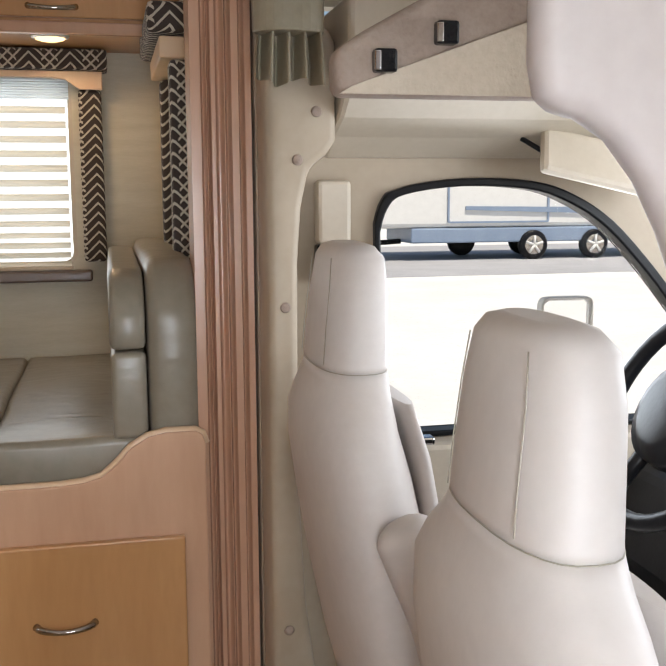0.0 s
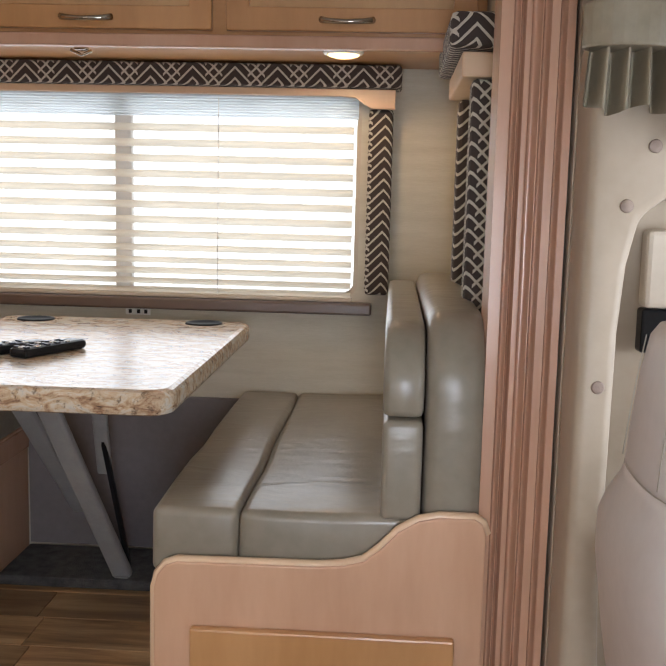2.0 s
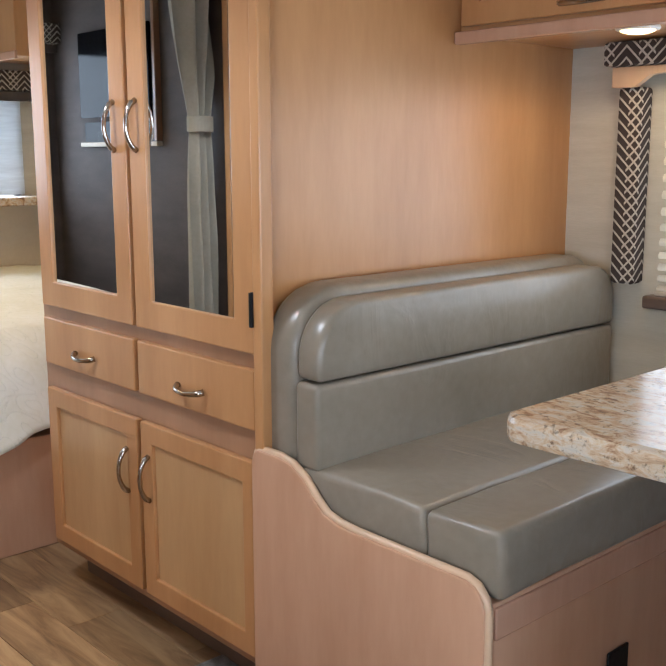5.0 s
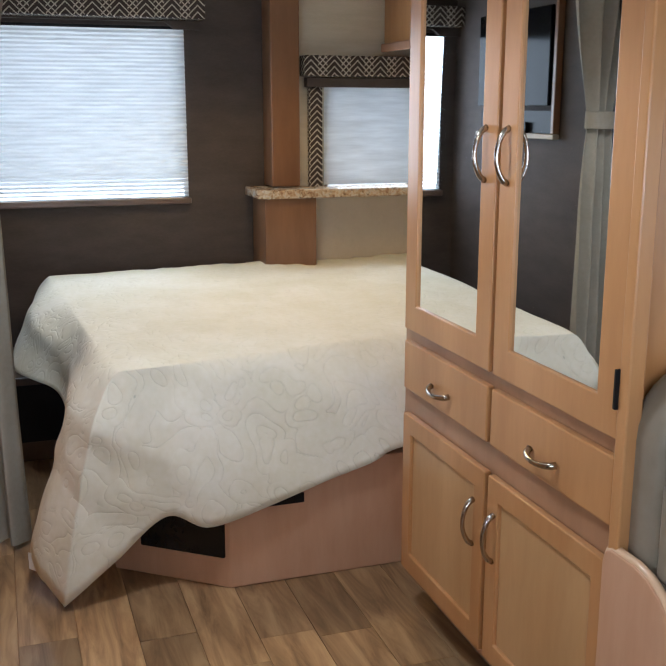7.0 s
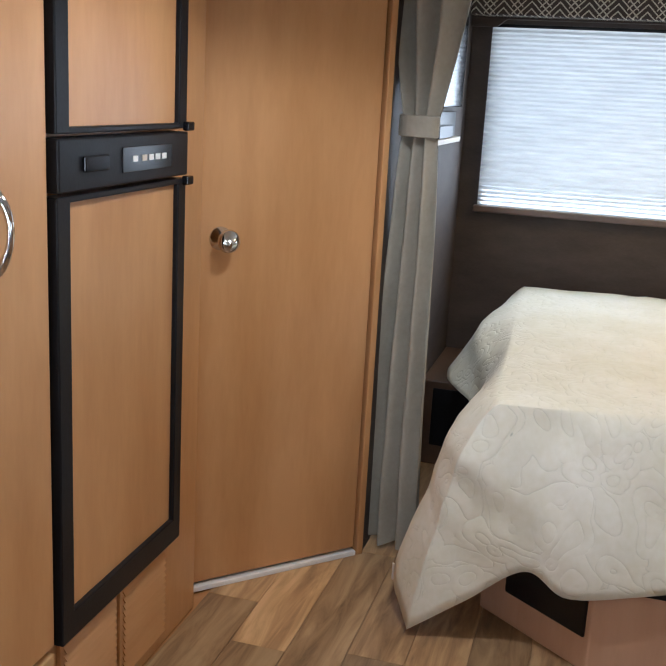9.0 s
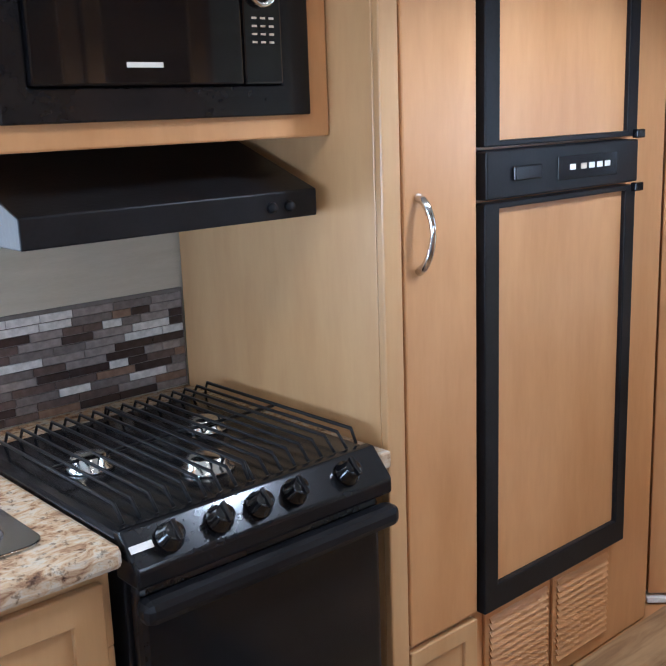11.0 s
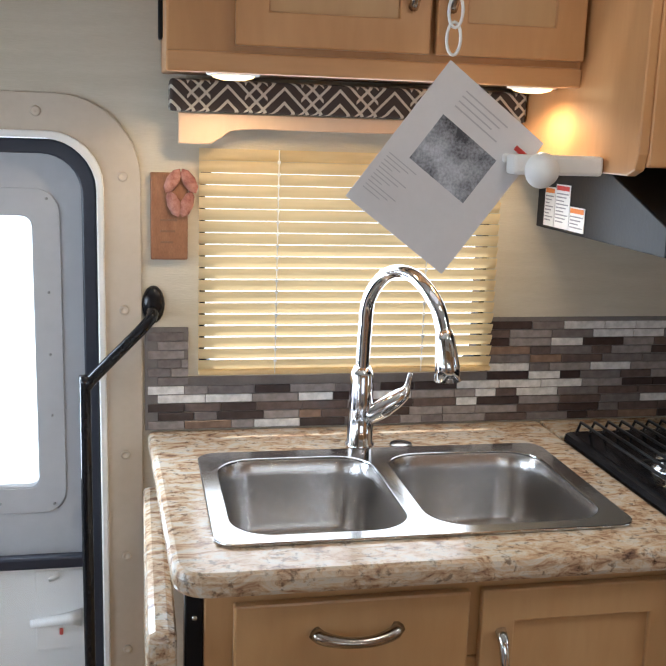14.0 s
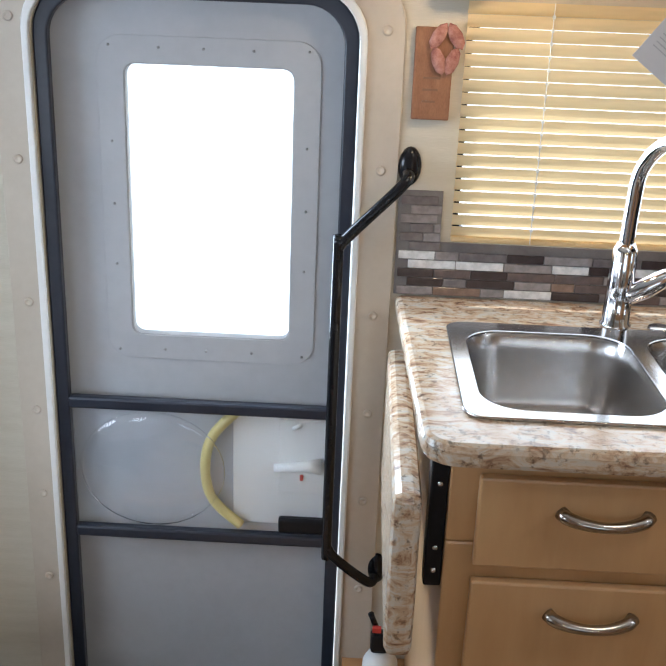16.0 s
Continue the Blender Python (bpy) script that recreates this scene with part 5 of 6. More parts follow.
for z in (0.735, 0.93, 1.06, 1.19, 1.38):
    for sx in (0.15, 0.55):
        part("rivet", lathe([(0.003, 0.0), (0.003, 0.002), (0.0, 0.002)], (sx, -0.0565, z), "y", 8), GREYPAINT, leaf)
for sx in (0.26, 0.36, 0.45):
    for z in (0.738, 1.378):
        part("rivet", lathe([(0.003, 0.0), (0.003, 0.002), (0.0, 0.002)], (sx, -0.0565, z), "y", 8), GREYPAINT, leaf)
part("window_pane", box(0.178, 0.522, -0.074, -0.070, 0.77, 1.347), GLASS, leaf).visible_shadow = False
part("latch_plate", box(0.082, 0.30, -0.0595, -0.054, 0.315, 0.605, 0.004), WHITE, leaf)
part("handle_plate", box(0.084, 0.195, -0.0535, -0.049, 0.40, 0.585, 0.006), WHITE, leaf)
part("latch_lever", tube([(0.10, -0.045, 0.475), (0.13, -0.040, 0.475), (0.205, -0.040, 0.468)], [0.020, 0.013, 0.009]), WHITE, leaf, "white latch lever")
part("lock_tab", box(0.138, 0.146, -0.05, -0.044, 0.435, 0.450, 0.002), RED, leaf)
part("thumb_turn", tube([(0.145, -0.046, 0.575), (0.165, -0.046, 0.565)], 0.005), WHITE, leaf)
part("slide_panel", box(0.085, 0.652, -0.020, -0.017, 0.312, 0.608), GLASS, sd, "clear plastic slider panel").visible_shadow = False
YELLOW = mat("yellow_arc", (0.62, 0.53, 0.22), 0.5)
part("arc_seal", tube(curve([(0.285, -0.040, 0.61), (0.345, -0.040, 0.54), (0.362, -0.040, 0.46), (0.345, -0.040, 0.38), (0.28, -0.040, 0.315)], 8), 0.012, sides=8), YELLOW, leaf)
dome = bmesh.new()
bmesh.ops.create_uvsphere(dome, u_segments=32, v_segments=16, radius=1.0)
bmesh.ops.delete(dome, geom=[v for v in dome.verts if v.co.y < -0.02], context="VERTS")
turned(dome, Matrix.Translation((0.478, -0.016, 0.461)) @ Matrix.Diagonal((0.165, 0.022, 0.143, 1)))
bmesh.ops.solidify(dome, geom=list(dome.faces), thickness=0.0015)
part("bubble", shade_smooth(dome), GLASS, sd, "clear scuffed plastic bubble").visible_shadow = False
part("screen_latch", box(0.083, 0.19, -0.016, 0.006, 0.325, 0.362, 0.006), BLACKMATT, sd)
gb = thing("grab_bar", (0.03, 0.03, 0.2), "bent black metal grab bar beside the entry door", "grab bar")
part("bar", tube(curve([(-0.055, 0.02, 1.165), (-0.045, 0.045, 1.145), (0.055, 0.065, 1.045), (0.073, 0.065, 1.02), (0.076, 0.065, 0.99), (0.076, 0.065, 0.36), (0.073, 0.065, 0.33), (0.050, 0.065, 0.30), (-0.02, 0.045, 0.235), (-0.035, 0.02, 0.235)], 6), 0.0115, sides=12), BLACK, gb)
for z, x in ((1.175, -0.058), (0.245, -0.04)):
    b = lathe([(0.0, 0.014), (0.012, 0.013), (0.021, 0.006), (0.023, 0.0)], (0, 0, 0), "y", 20)
    part("mount", turned(b, Matrix.Translation((x, 0.001, z)) @ Matrix.Diagonal((1, 1, 1.7, 1))), BLACK, gb)
lbw = thing("wall_label", (0.42, 0.0, 1.62), "white printed warning label on the wall", "label")
part("sheet", box(0.31, 0.42, 0.0005, 0.0015, 1.60, 1.72), WHITE, lbw)
for i, z in enumerate((1.70, 1.645)):
    part("heading", box(0.315, 0.415, 0.0016, 0.002, z - 0.006, z + 0.004), ORANGE, lbw)
    for k in range(4):
        part("line", box(0.318, 0.40 + 0.004 * k, 0.0016, 0.002, z - 0.013 - k * 0.007, z - 0.011 - k * 0.007), INK, lbw)
ex = thing("fire_extinguisher", (-0.08, 0.10, 0.0), "white fire extinguisher with a black valve by the door", "fire extinguisher")
part("cylinder", lathe([(0.040, 0.0), (0.042, 0.01), (0.042, 0.02), (0.040, 0.045), (0.028, 0.068), (0.012, 0.076), (0.0, 0.077)], (-0.058, 0.075, 0.0)), WHITE, ex)
part("valve", box(-0.076, -0.033, 0.06, 0.095, 0.077, 0.125, 0.008), BLACKMATT, ex)
part("lever", tube([(-0.05, 0.075, 0.125), (-0.04, 0.095, 0.16), (-0.03, 0.10, 0.19)], 0.007), BLACK, ex)
part("pin", box(-0.055, -0.035, 0.10, 0.11, 0.145, 0.16, 0.002), RED, ex)

# ---- cab ----
structure("wall_cab_side", box(0.545, 0.60, 2.12, 2.30, 0.0, CEIL), CABPLASTIC, "tan plastic wall between the slide-out and the cab", "wall")
structure("cab_floor", box(0.751, 2.0, 0.10, 2.20, -0.05, -0.01), CARPET, "grey carpeted cab floor", "floor")
structure("bunk_ceiling", box(0.60, 1.95, -0.04, 2.30, CEIL, CEIL + 0.05), CEILING, "off-white ceiling over the cab bunk", "ceiling")
structure("bunk_front", box(1.90, 1.95, 0.0, 2.30, 1.62, CEIL), WALLPAPER, "cream front wall of the cab bunk", "wall")
structure("bunk_side", box(0.60, 1.90, 2.25, 2.30, 1.60, CEIL), WALLPAPER, "cream street-side wall of the cab bunk", "wall")
structure("bunk_curb", box(0.951, 1.90, -0.045, 0.0, 1.60, CEIL), WALLPAPER, "cream curb-side wall of the cab bunk", "wall")
structure("bunk_floor", box(0.98, 1.95, 0.0, 2.25, 1.56, 1.61), HEADLINER, "felt-covered bunk floor over the cab", "floor")
structure("cab_curb", prism([(0.951, -0.05), (2.0, -0.05), (2.0, 1.56), (0.951, 1.56)], "y", 0.10, 0.14, holes=[rounded(1.05, 1.6, 0.75, 1.22, 0.06)]), CABPLASTIC, "tan plastic curb-side cab wall", "wall")
win = [(0.800, 0.74), (0.790, 1.15), (0.805, 1.195), (0.84, 1.222), (0.96, 1.238), (1.10, 1.232), (1.19, 1.205), (1.28, 1.15), (1.38, 1.05), (1.48, 0.93), (1.60, 0.74)]
win = [win[0]] + [(q.x, q.y) for q in curve([(x, z, 0) for x, z in win[1:-1]], 4)] + [win[-1]]
big = [(win[0][0] - 0.014, win[0][1] - 0.012)] + [(x + (0.014 if x > 1 else -0.012 if x < 0.82 else 0), z + 0.016) for x, z in win[1:-1]] + [(1.625, 0.728)]
cd = tagged(thing("cab_door", (1.2, 2.14, 0.0), "tan cab door with a large window and black seal", "door"), kind="structure")
part("door_skin", prism([(0.60, -0.02), (2.0, -0.02), (2.0, 1.56), (0.60, 1.56)], "y", 2.13, 2.17, holes=[big]), CABPLASTIC, cd)
part("window_seal", prism(big, "y", 2.112, 2.165, 0.004, holes=[win]), BLACKMATT, cd)
part("window_pane", prism(win, "y", 2.15, 2.154), CABGLASS, cd).visible_shadow = False
part("inner_panel", prism([(0.79, 0.02), (1.75, 0.02), (1.75, 0.66), (1.60, 0.726), (0.79, 0.726)], "y", 2.06, 2.128, 0.012), PLASTIC, cd)
part("lock_knob", box(0.84, 0.885, 2.045, 2.075, 0.728, 0.745, 0.005), CHROME, cd)
part("arm_rest", box(0.95, 1.4, 1.99, 2.06, 0.45, 0.52, 0.02), PLASTIC, cd)
bp = thing("pillar_trim", (0.6, 2.0, 0.0), "moulded tan plastic trim over the door pillar", "pillar trim")
pts = [(0.545, 0.0), (0.545, 1.52), (0.60, 1.535), (0.662, 1.515), (0.672, 1.49), (0.672, 1.32), (0.655, 1.295), (0.622, 1.27), (0.607, 1.20), (0.60, 1.10), (0.597, 0.7), (0.61, 0.45), (0.64, 0.2), (0.64, 0.0)]
part("shell", shade_smooth(prism(pts, "y", 1.985, 2.118, 0.014)), CABPLASTIC, bp)
# recessed holes, drawn as raised discs in a darker brown for their shade
for x, z in ((0.635, 1.37), (0.60, 1.285), (0.575, 1.02), (0.575, 0.4)):
    part("plug", lathe([(0.010, 0.0), (0.008, -0.003), (0.0, -0.002)], (x, 1.985, z), "y", 14), HEADLINER, bp)
part("belt_guide", box(0.655, 0.720, 2.07, 2.112, 1.13, 1.25, 0.008), PLASTIC, bp, "cream seat belt guide cover")
part("belt_slot", box(0.655, 0.70, 2.075, 2.112, 1.06, 1.128, 0.004), BLACKMATT, bp)
structure("cab_headliner", prism([(1.90, 1.56), (1.90, 1.42), (1.98, 1.36), (2.06, 1.33), (2.128, 1.29), (2.128, 1.56)], "x", 0.675, 1.95, 0.01), PLASTIC, "cream cab headliner above the door", "ceiling")
structure("cab_roof", box(0.98, 1.95, 0.14, 1.90, 1.50, 1.56), PLASTIC, "cream cab roof lining", "ceiling")
hb = thing("bunk_edge_board", (0.9, 1.53, 1.35), "felt-covered board at the bunk opening with two black clips", "bunk board")
part("board", shade_smooth(prism([(0.562, 1.352), (0.560, 1.408), (0.60, 1.435), (0.66, 1.468), (0.74, 1.51), (0.84, 1.558), (1.3, 1.558), (1.3, 1.352)], "y", 1.50, 1.56, 0.012)), HEADLINER, hb)
part("felt_band", prism([(0.563, 1.353), (0.58, 1.363), (0.678, 1.399), (0.809, 1.446), (0.95, 1.495), (0.95, 1.353)], "y", 1.4955, 1.4995, 0.001), CREAMFELT, hb, "paler cream felt along the lower edge")
for x, z in ((0.622, 1.393), (0.705, 1.43)):
    cl = part("clip", box(x - 0.016, x + 0.014, 1.478, 1.499, z - 0.014, z + 0.016, 0.004), BLACK, hb, "black plastic clip")
    part("clip_tongue", box(x - 0.018, x - 0.010, 1.472, 1.477, z - 0.012, z + 0.012, 0.001), CHROME, cl)
rp = thing("overhead_shell", (0.7, 0.88, 1.1), "smooth mauve-beige moulded shell hanging beside the passenger seat", "overhead shell")
pts = [(0.552, 1.90), (0.551, 1.315), (0.556, 1.29), (0.567, 1.278), (0.585, 1.277), (0.61, 1.262), (0.635, 1.232), (0.655, 1.195), (0.675, 1.145), (0.70, 1.05), (0.80, 0.98), (0.80, 1.90)]
part("shell", shade_smooth(prism(pts, "y", 0.86, 0.90, 0.014)), SHELLSKIN, rp)
vs = thing("sun_visor", (1.2, 2.0, 1.28), "cream padded sun visor folded against the door top", "sun visor")
part("pad", turned(box(-0.16, 0.16, -0.012, 0.012, -0.05, 0.05, 0.011), pose(1.24, 2.02, 1.275, -25, 12)), PLASTIC, vs)
part("arm", tube([(1.10, 2.03, 1.30), (1.06, 2.06, 1.33)], 0.005), BLACKMATT, vs)


def loft(rings):
    """A closed skin over rings of equal length."""
    b = bmesh.new()
    vs = [[b.verts.new(p) for p in r] for r in rings]
    n = len(vs[0])
    for r0, r1 in zip(vs, vs[1:]):
        for k in range(n):
            b.faces.new((r0[k], r0[(k + 1) % n], r1[(k + 1) % n], r1[k]))
    b.faces.new(vs[0][::-1])
    b.faces.new(vs[-1])
    bmesh.ops.recalc_face_normals(b, faces=list(b.faces))
    for f in b.faces:
        f.smooth = len(f.verts) == 4
    return b


def cab_seat(name, cx, cy, dz, label, arms=(-1, 1)):
    """A high-backed captain's chair that faces forward; cx, cy: the middle of the top of its back."""
    ob = thing(name, (cx, cy, 0.0), label, "cab seat", "captain's chairs in the cab")

    def section(x, z, half_w, half_t, p=2.6, n=28):
        ring = []
        for k in range(n):
            a = 2 * math.pi * k / n
            c, s = math.cos(a), math.sin(a)
            ring.append((x + half_t * math.copysign(abs(c) ** (2 / p), c), cy + half_w * math.copysign(abs(s) ** (2 / p), s), z + dz))
        return ring

    def column(rows):
        return loft([section(cx + x, z, w, t) for x, z, w, t in rows])

    part("headrest", column([(0.0, 1.155, 0.06, 0.018), (0.0, 1.150, 0.085, 0.032), (0.002, 1.135, 0.105, 0.042), (0.0, 1.09, 0.118, 0.047), (-0.004, 1.03, 0.124, 0.050), (-0.006, 0.985, 0.1268, 0.0515), (-0.006, 0.975, 0.1277, 0.0517)]), SEATCLOTH, ob)
    part("backrest", column([(-0.006, 0.976, 0.1278, 0.0518), (-0.007, 0.963, 0.137, 0.053), (-0.009, 0.948, 0.153, 0.0545), (-0.012, 0.925, 0.182, 0.058), (-0.014, 0.895, 0.206, 0.063), (-0.006, 0.84, 0.225, 0.070), (0.012, 0.74, 0.235, 0.074), (0.035, 0.62, 0.238, 0.076), (0.062, 0.50, 0.235, 0.078), (0.080, 0.42, 0.22, 0.075)]), SEATCLOTH, ob)
    # slab kept to fit the seat's sloping outline to the camera's view
    part("front_bolster", column([(0.062, 0.93, 0.12, 0.012), (0.070, 0.86, 0.17, 0.020), (0.085, 0.74, 0.19, 0.024), (0.110, 0.60, 0.19, 0.026), (0.135, 0.48, 0.17, 0.020)]), SEATCLOTH, ob)
    part("seat_cushion", shade_smooth(box(cx + 0.06, cx + 0.56, cy - 0.24, cy + 0.24, 0.32, 0.47, 0.05, segments=4)), SEATCLOTH, ob)
    part("pedestal", box(cx + 0.10, cx + 0.50, cy - 0.18, cy + 0.18, -0.01, 0.318, 0.01), BLACKMATT, ob)
    for sgn in arms:
        arm = curve([(cx + 0.004, cy + sgn * 0.262, 0.812), (cx + 0.016, cy + sgn * 0.265, 0.785), (cx + 0.036, cy + sgn * 0.265, 0.735), (cx + 0.065, cy + sgn * 0.265, 0.66), (cx + 0.095, cy + sgn * 0.265, 0.53), (cx + 0.11, cy + sgn * 0.265, 0.45)], 6)
        part("armrest", tube(arm, [0.008, 0.022, 0.030, 0.035, 0.039] + [0.042] * (len(arm) - 6) + [0.036], sides=16), SEATCLOTH, ob)
    part("seam", tube(section(cx - 0.006, 0.9765, 0.1280, 0.0518), 0.0007, closed=True, sides=5), CURTAIN, ob)
    for k in (-1, 1):
        line = [(cx + x - t * 0.93, cy + k * w * 0.62, z + dz) for x, z, w, t in ((0.0, 1.135, 0.105, 0.042), (0.0, 1.09, 0.118, 0.047), (-0.004, 1.03, 0.124, 0.050), (-0.006, 0.985, 0.128, 0.052))]
        part("seam", tube(line, 0.0008, sides=5), CURTAIN, ob)
    return ob


cab_seat("captains_chair", 0.612, 1.66, 0.0, "beige vinyl captain's chair by the driver's window")
cab_seat("captains_chair", 0.632, 1.03, -0.035, "beige vinyl captain's chair on the passenger side", (-1,))
ds = thing("dashboard", (1.6, 1.15, 0.3), "black moulded dashboard with a mesh grille", "dashboard")
part("body", prism([(1.30, 0.20), (1.26, 0.50), (1.32, 0.66), (1.45, 0.74), (1.95, 0.80), (1.95, 0.20)], "y", 0.15, 2.05, 0.02), BLACKMATT, ds)
for i in range(12):
    part("grille_bar", box(1.285, 1.30, 1.30 + i * 0.018, 1.308 + i * 0.018, 0.50, 0.60), BLACK, ds)
sw = thing("steering_wheel", (1.22, 1.66, 0.84), "black steering wheel with a padded hub", "steering wheel")
SWM = pose(1.17, 1.66, 0.86, 0, -62, 0)
ring = [SWM @ Vector((0.19 * math.cos(a), 0.19 * math.sin(a), 0)) for a in [2 * math.pi * k / 40 for k in range(40)]]
part("rim", tube(ring, 0.015, closed=True, sides=10), BLACKMATT, sw)
part("hub", turned(lathe([(0.0, 0.03), (0.06, 0.028), (0.09, 0.015), (0.095, -0.02), (0.05, -0.05)], (0, 0, 0)), SWM), BLACKMATT, sw)
for a in (20, 160, 270):
    part("spoke", tube([SWM @ Vector((0.05 * math.cos(radians(a)), 0.05 * math.sin(radians(a)), 0)), SWM @ Vector((0.185 * math.cos(radians(a)), 0.185 * math.sin(radians(a)), 0))], 0.014), BLACKMATT, sw)
part("column", tube([SWM @ Vector((0, 0, -0.04)), (1.40, 1.66, 0.62)], 0.035), BLACKMATT, sw)
drape("curtain", 0.578, 1.940, 1.415, 1.525, CEIL - 0.02, 0.17, 0.10, 0.12, (1.0, 0.0), "olive cab curtain bunched up at the pillar", 4, OLIVE)
sm = thing("side_mirror", (1.4, 2.5, 0.8), "pale side mirror on a tube arm outside the door", "side mirror")
part("shell", prism(rounded(1.33, 1.475, 0.77, 0.96, 0.02), "y", 2.53, 2.56, 0.004, holes=[rounded(1.338, 1.467, 0.778, 0.952, 0.015)]), WHITE, sm)
part("glass", prism(rounded(1.34, 1.465, 0.78, 0.95, 0.018), "y", 2.54, 2.545), GLASS, sm)
part("arm", tube([(1.40, 2.52, 0.78), (1.40, 2.45, 0.72), (1.42, 2.16, 0.70)], 0.012), WHITE, sm)

# ---- outside ----
GZ = -0.60
GRAVEL = mottled("pale_gravel", (0.70, 0.69, 0.66), (0.80, 0.79, 0.76), 0.6, 0.95, relief=0.4, distance=0.02)
structure("ground", prism([(-600, -600), (600, -600), (600, 600), (-600, 600)], "z", GZ - 0.1, GZ), GRAVEL, "sunlit pale gravel lot", "ground")
structure("road", box(-80, 120, 20.5, 32, GZ + 0.001, GZ + 0.012), mottled("grey_asphalt", (0.36, 0.36, 0.37), (0.44, 0.44, 0.45), 0.8, 0.9, relief=0.3, distance=0.01), "grey asphalt lane across the lot", "road")
structure("underbody", box(-4.3, 1.9, 0.05, 2.1, GZ + 0.25, -0.46), BLACKMATT, "dark underside of the motorhome", "floor")
tr = thing("travel_trailer", (11.5, 26.0, GZ), "white travel trailer with blue stripes parked on the lot", "trailer")
part("body", box(6.1, 19.0, 25.0, 27.5, 0.28, 3.0, 0.12), WHITE, tr)
BLUE = mottled("blue_paint", (0.22, 0.29, 0.40), (0.27, 0.34, 0.45), 2.0, 0.35)
part("skirt", box(8.0, 19.0, 24.98, 27.4, -0.12, 0.275, 0.04), BLUE, tr)
part("stripe", prism([(9.5, 0.75), (13.5, 0.62), (18.9, 1.1), (18.9, 1.25), (13.5, 0.80), (9.5, 0.85)], "y", 24.94, 24.99), BLUE, tr)
part("hatch_frame", prism(rounded(9.0, 11.9, 0.40, 1.6, 0.06), "y", 24.95, 24.995, holes=[rounded(9.05, 11.85, 0.45, 1.55, 0.05)]), BLUE, tr)
part("tongue", tube([(8.0, 26.0, -0.1), (6.2, 26.0, -0.2)], 0.07), BLACKMATT, tr)
part("jack", tube([(6.5, 26.0, GZ), (6.5, 26.0, 0.1)], 0.06), BLACKMATT, tr)
for wx in (11.45, 13.25):
    wl = part("wheel", lathe([(0.20, -0.11), (0.36, -0.12), (0.40, -0.08), (0.40, 0.08), (0.36, 0.12), (0.20, 0.11)], (wx, 25.0, GZ + 0.40), "y", 28), BLACKMATT, tr)
    rim = part("rim", lathe([(0.0, -0.135), (0.06, -0.135), (0.07, -0.125), (0.24, -0.112), (0.25, -0.12), (0.27, -0.118)], (wx, 25.0, GZ + 0.40), "y", 28), DARKCHROME, wl)
    for k in range(5):
        a = 2 * math.pi * k / 5 + 0.3
        part("spoke", tube([(wx, 24.86, GZ + 0.40), (wx + 0.25 * math.cos(a), 24.86, GZ + 0.40 + 0.25 * math.sin(a))], 0.035), WHITE, wl)
for wx in (10.2, 12.1):
    part("wheel", lathe([(0.20, -0.11), (0.36, -0.12), (0.40, -0.08), (0.40, 0.08), (0.36, 0.12), (0.20, 0.11)], (wx, 27.2, GZ + 0.40), "y", 24), BLACKMATT, tr)

# ---- backsplash tiles ----
def swatch(name, stops, rough):
    m = mat(name, (0.3, 0.25, 0.22), rough)
    oi = node(m, "ShaderNodeObjectInfo")
    r = node(m, "ShaderNodeValToRGB")
    r.color_ramp.interpolation = "CONSTANT"
    el = r.color_ramp.elements
    while len(el) < len(stops):
        el.new(0.5)
    for e, (p, c) in zip(el, stops):
        e.position, e.color = p, (*c, 1)
    wire(m, oi.outputs["Random"], r.inputs[0])
    n = node(m, "ShaderNodeTexNoise", Scale=70.0, Detail=4.0)
    wire(m, coords(m), n.inputs["Vector"])
    mul = node(m, "ShaderNodeMix")
    mul.data_type, mul.blend_type = "RGBA", "MULTIPLY"
    mul.inputs[0].default_value = 0.5
    wire(m, r.outputs[0], mul.inputs[6])
    wire(m, ramp(m, n.outputs[0], [(0.35, (0.55, 0.55, 0.55)), (0.65, (1.1, 1.1, 1.1))]), mul.inputs[7])
    wire(m, mul.outputs[2], m.node_tree.nodes["Principled BSDF"].inputs["Base Color"])
    return m


TILE = swatch("mosaic_tile", [(0.0, (0.055, 0.038, 0.036)), (0.20, (0.19, 0.165, 0.16)), (0.44, (0.30, 0.265, 0.255)), (0.66, (0.13, 0.095, 0.085)), (0.76, (0.25, 0.165, 0.12)), (0.84, (0.74, 0.73, 0.72))], 0.2)
GROUT = mottled("dark_grout", (0.15, 0.13, 0.12), (0.20, 0.18, 0.17), 20.0, 0.8)
splash = structure("backsplash", prism([(-1.478, 0.911), (-0.040, 0.911), (-0.040, 1.128), (-0.128, 1.128), (-0.128, 1.024), (-0.775, 1.024), (-0.775, 1.145), (-1.478, 1.145)], "y", 0.001, 0.005), GROUT, "mosaic backsplash of slim brown, grey and white tiles", "backsplash")
rng = random.Random(4)
tiles = {}
ROWS, TH = 12, 0.0183
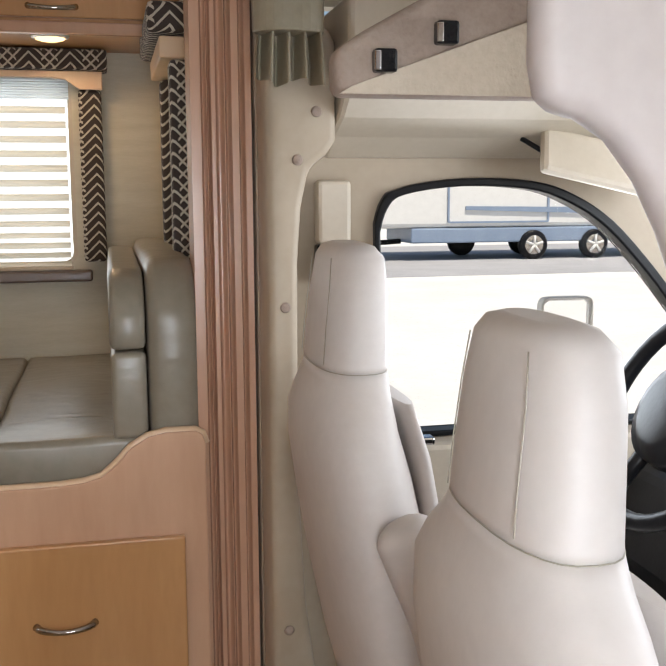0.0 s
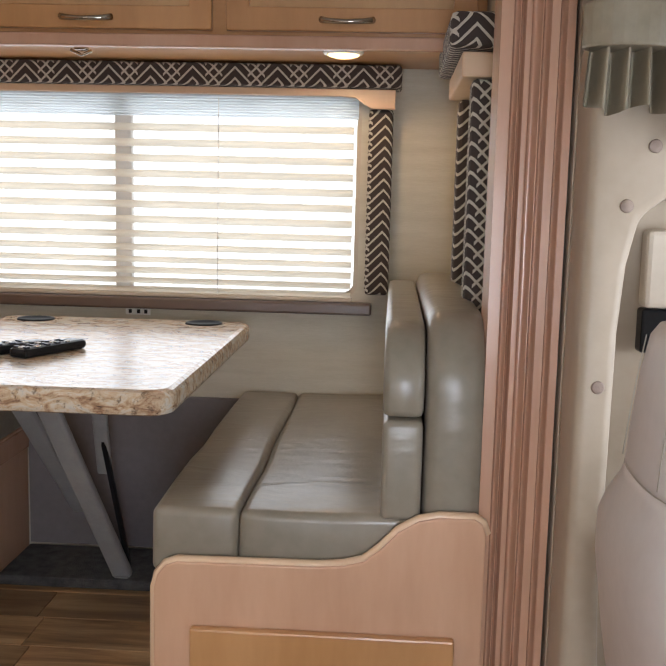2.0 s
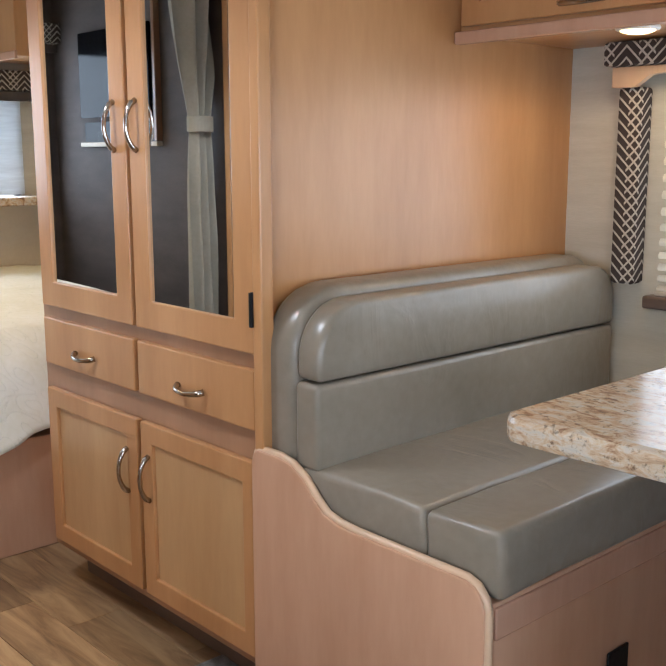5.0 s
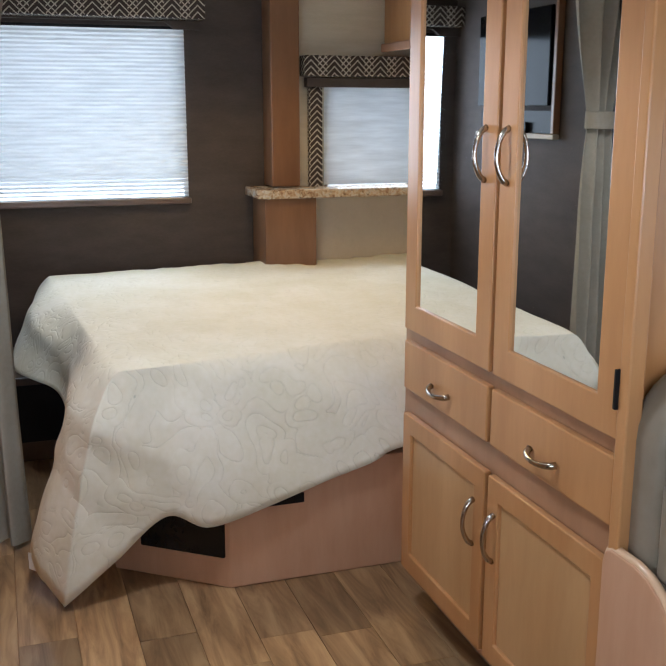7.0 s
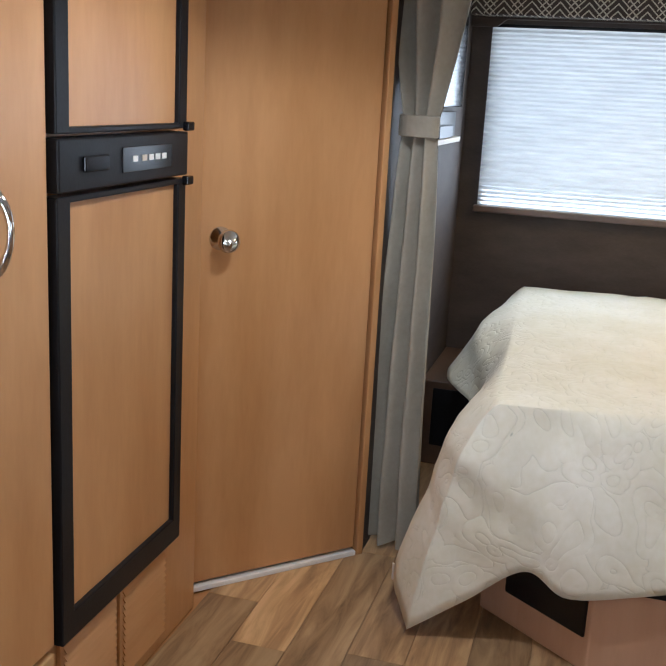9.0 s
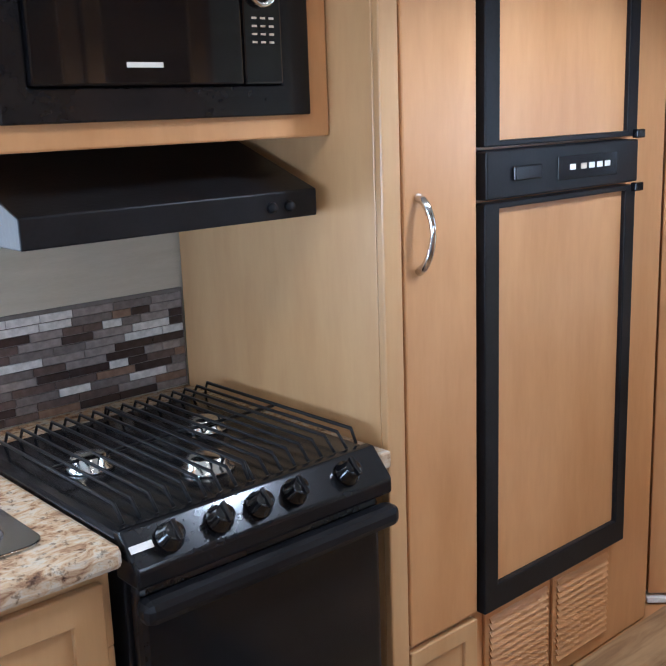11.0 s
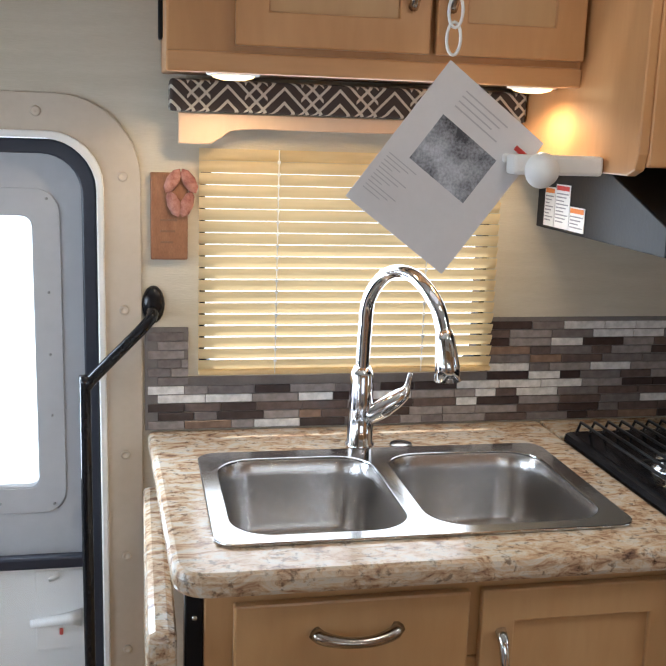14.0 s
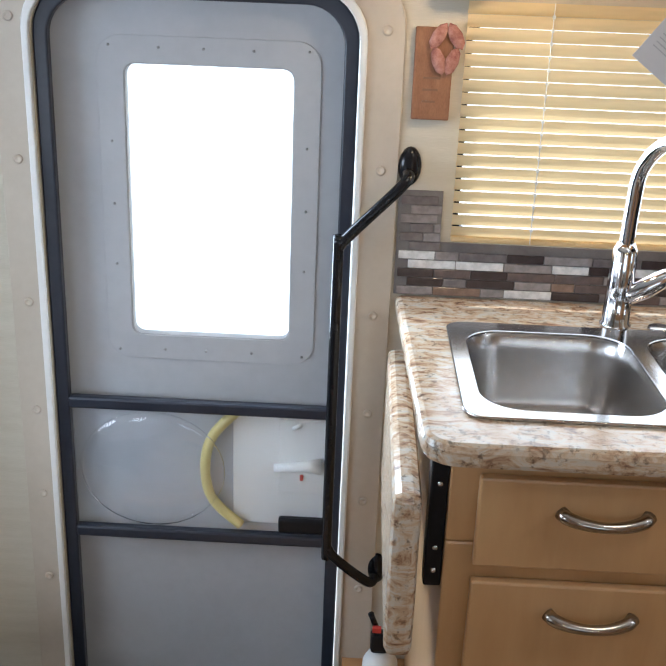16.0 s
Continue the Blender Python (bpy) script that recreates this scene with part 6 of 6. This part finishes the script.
for r in range(ROWS):
    z = 0.921 + r * 0.0188
    x = -0.045 - (0.05 if r % 2 else 0.0) * 0.4
    while x > -1.470:
        over_sill = z + TH / 2 > 1.024
        if over_sill and -0.777 < x <= -0.1285:
            x = -0.777
        w = rng.choice((0.048, 0.075, 0.098, 0.098, 0.098))
        x1 = max(x - w, -0.1285 if over_sill and x > -0.1285 else -1.474)
        if x - x1 > 0.012 and not (x > -0.13 and z > 1.12):
            key = round(x - x1, 3)
            if key not in tiles:
                mesh = bpy.data.meshes.new("tile")
                b = box(-key / 2 + 0.0008, key / 2 - 0.0008, 0, 0.004, -TH / 2 + 0.0007, TH / 2 - 0.0007, 0.0008, segments=1)
                b.to_mesh(mesh)
                b.free()
                mesh.materials.append(TILE)
                tiles[key] = mesh
            t = new("tile", tiles[key])
            t.parent = splash
            t.location = ((x + x1) / 2, 0.005, z)
        x = x1

# ---- floor planks ----
def plank_material():
    m = mat("oak_plank", (0.3, 0.2, 0.13), 0.42)
    oi = node(m, "ShaderNodeObjectInfo")
    add = node(m, "ShaderNodeVectorMath")
    wire(m, coords(m, (0.8, 6.0, 6.0)), add.inputs[0])
    wire(m, oi.outputs["Random"], add.inputs[1])
    n = node(m, "ShaderNodeTexNoise", Scale=3.2, Detail=8.0, Roughness=0.62, Distortion=0.8)
    wire(m, add.outputs[0], n.inputs["Vector"])
    tone = ramp(m, n.outputs[0], [(0.28, (0.16, 0.094, 0.046)), (0.46, (0.36, 0.222, 0.112)), (0.60, (0.51, 0.340, 0.180)), (0.78, (0.61, 0.430, 0.250))])
    shade = ramp(m, oi.outputs["Random"], [(0.0, (0.50, 0.48, 0.46)), (0.5, (0.90, 0.88, 0.85)), (1.0, (1.35, 1.28, 1.18))])
    mul = node(m, "ShaderNodeMix")
    mul.data_type, mul.blend_type = "RGBA", "MULTIPLY"
    mul.inputs[0].default_value = 0.85
    wire(m, tone, mul.inputs[6])
    wire(m, shade, mul.inputs[7])
    wire(m, mul.outputs[2], m.node_tree.nodes["Principled BSDF"].inputs["Base Color"])
    bump(m, n.outputs[0], 0.10)
    return m


OAK = plank_material()
planks = {}


def lay(floor, x0, x1, y0, y1, z, width=0.150):
    y = y0
    k = 0
    while y < y1 - 0.005:
        w = min(width, y1 - y)
        x = x0 - rng.uniform(0, 0.8)
        while x < x1:
            a, c = max(x, x0), min(x + 0.91, x1)
            if c - a > 0.01:
                key = (round(c - a, 2), round(w, 3))
                if key not in planks:
                    mesh = bpy.data.meshes.new("plank")
                    b = box(-key[0] / 2 + 0.0006, key[0] / 2 - 0.0006, -w / 2 + 0.0006, w / 2 - 0.0006, -0.005, 0.0, 0.001, segments=1)
                    b.to_mesh(mesh)
                    b.free()
                    mesh.materials.append(OAK)
                    planks[key] = mesh
                p = new("plank", planks[key])
                p.parent = floor
                p.location = ((a + c) / 2, y + w / 2, z)
            x += 0.91
        y += w
        k += 1


lay(bpy.data.objects["floor"], -1.583, 0.75, 0.42, 2.28, 0.0)
lay(bpy.data.objects["floor_rear"], -4.34, -1.627, 0.66, 2.275, FLOOR_R)
lay(bpy.data.objects["floor_slide"], -0.73, -0.118, 2.292, 3.16, SLIDE)
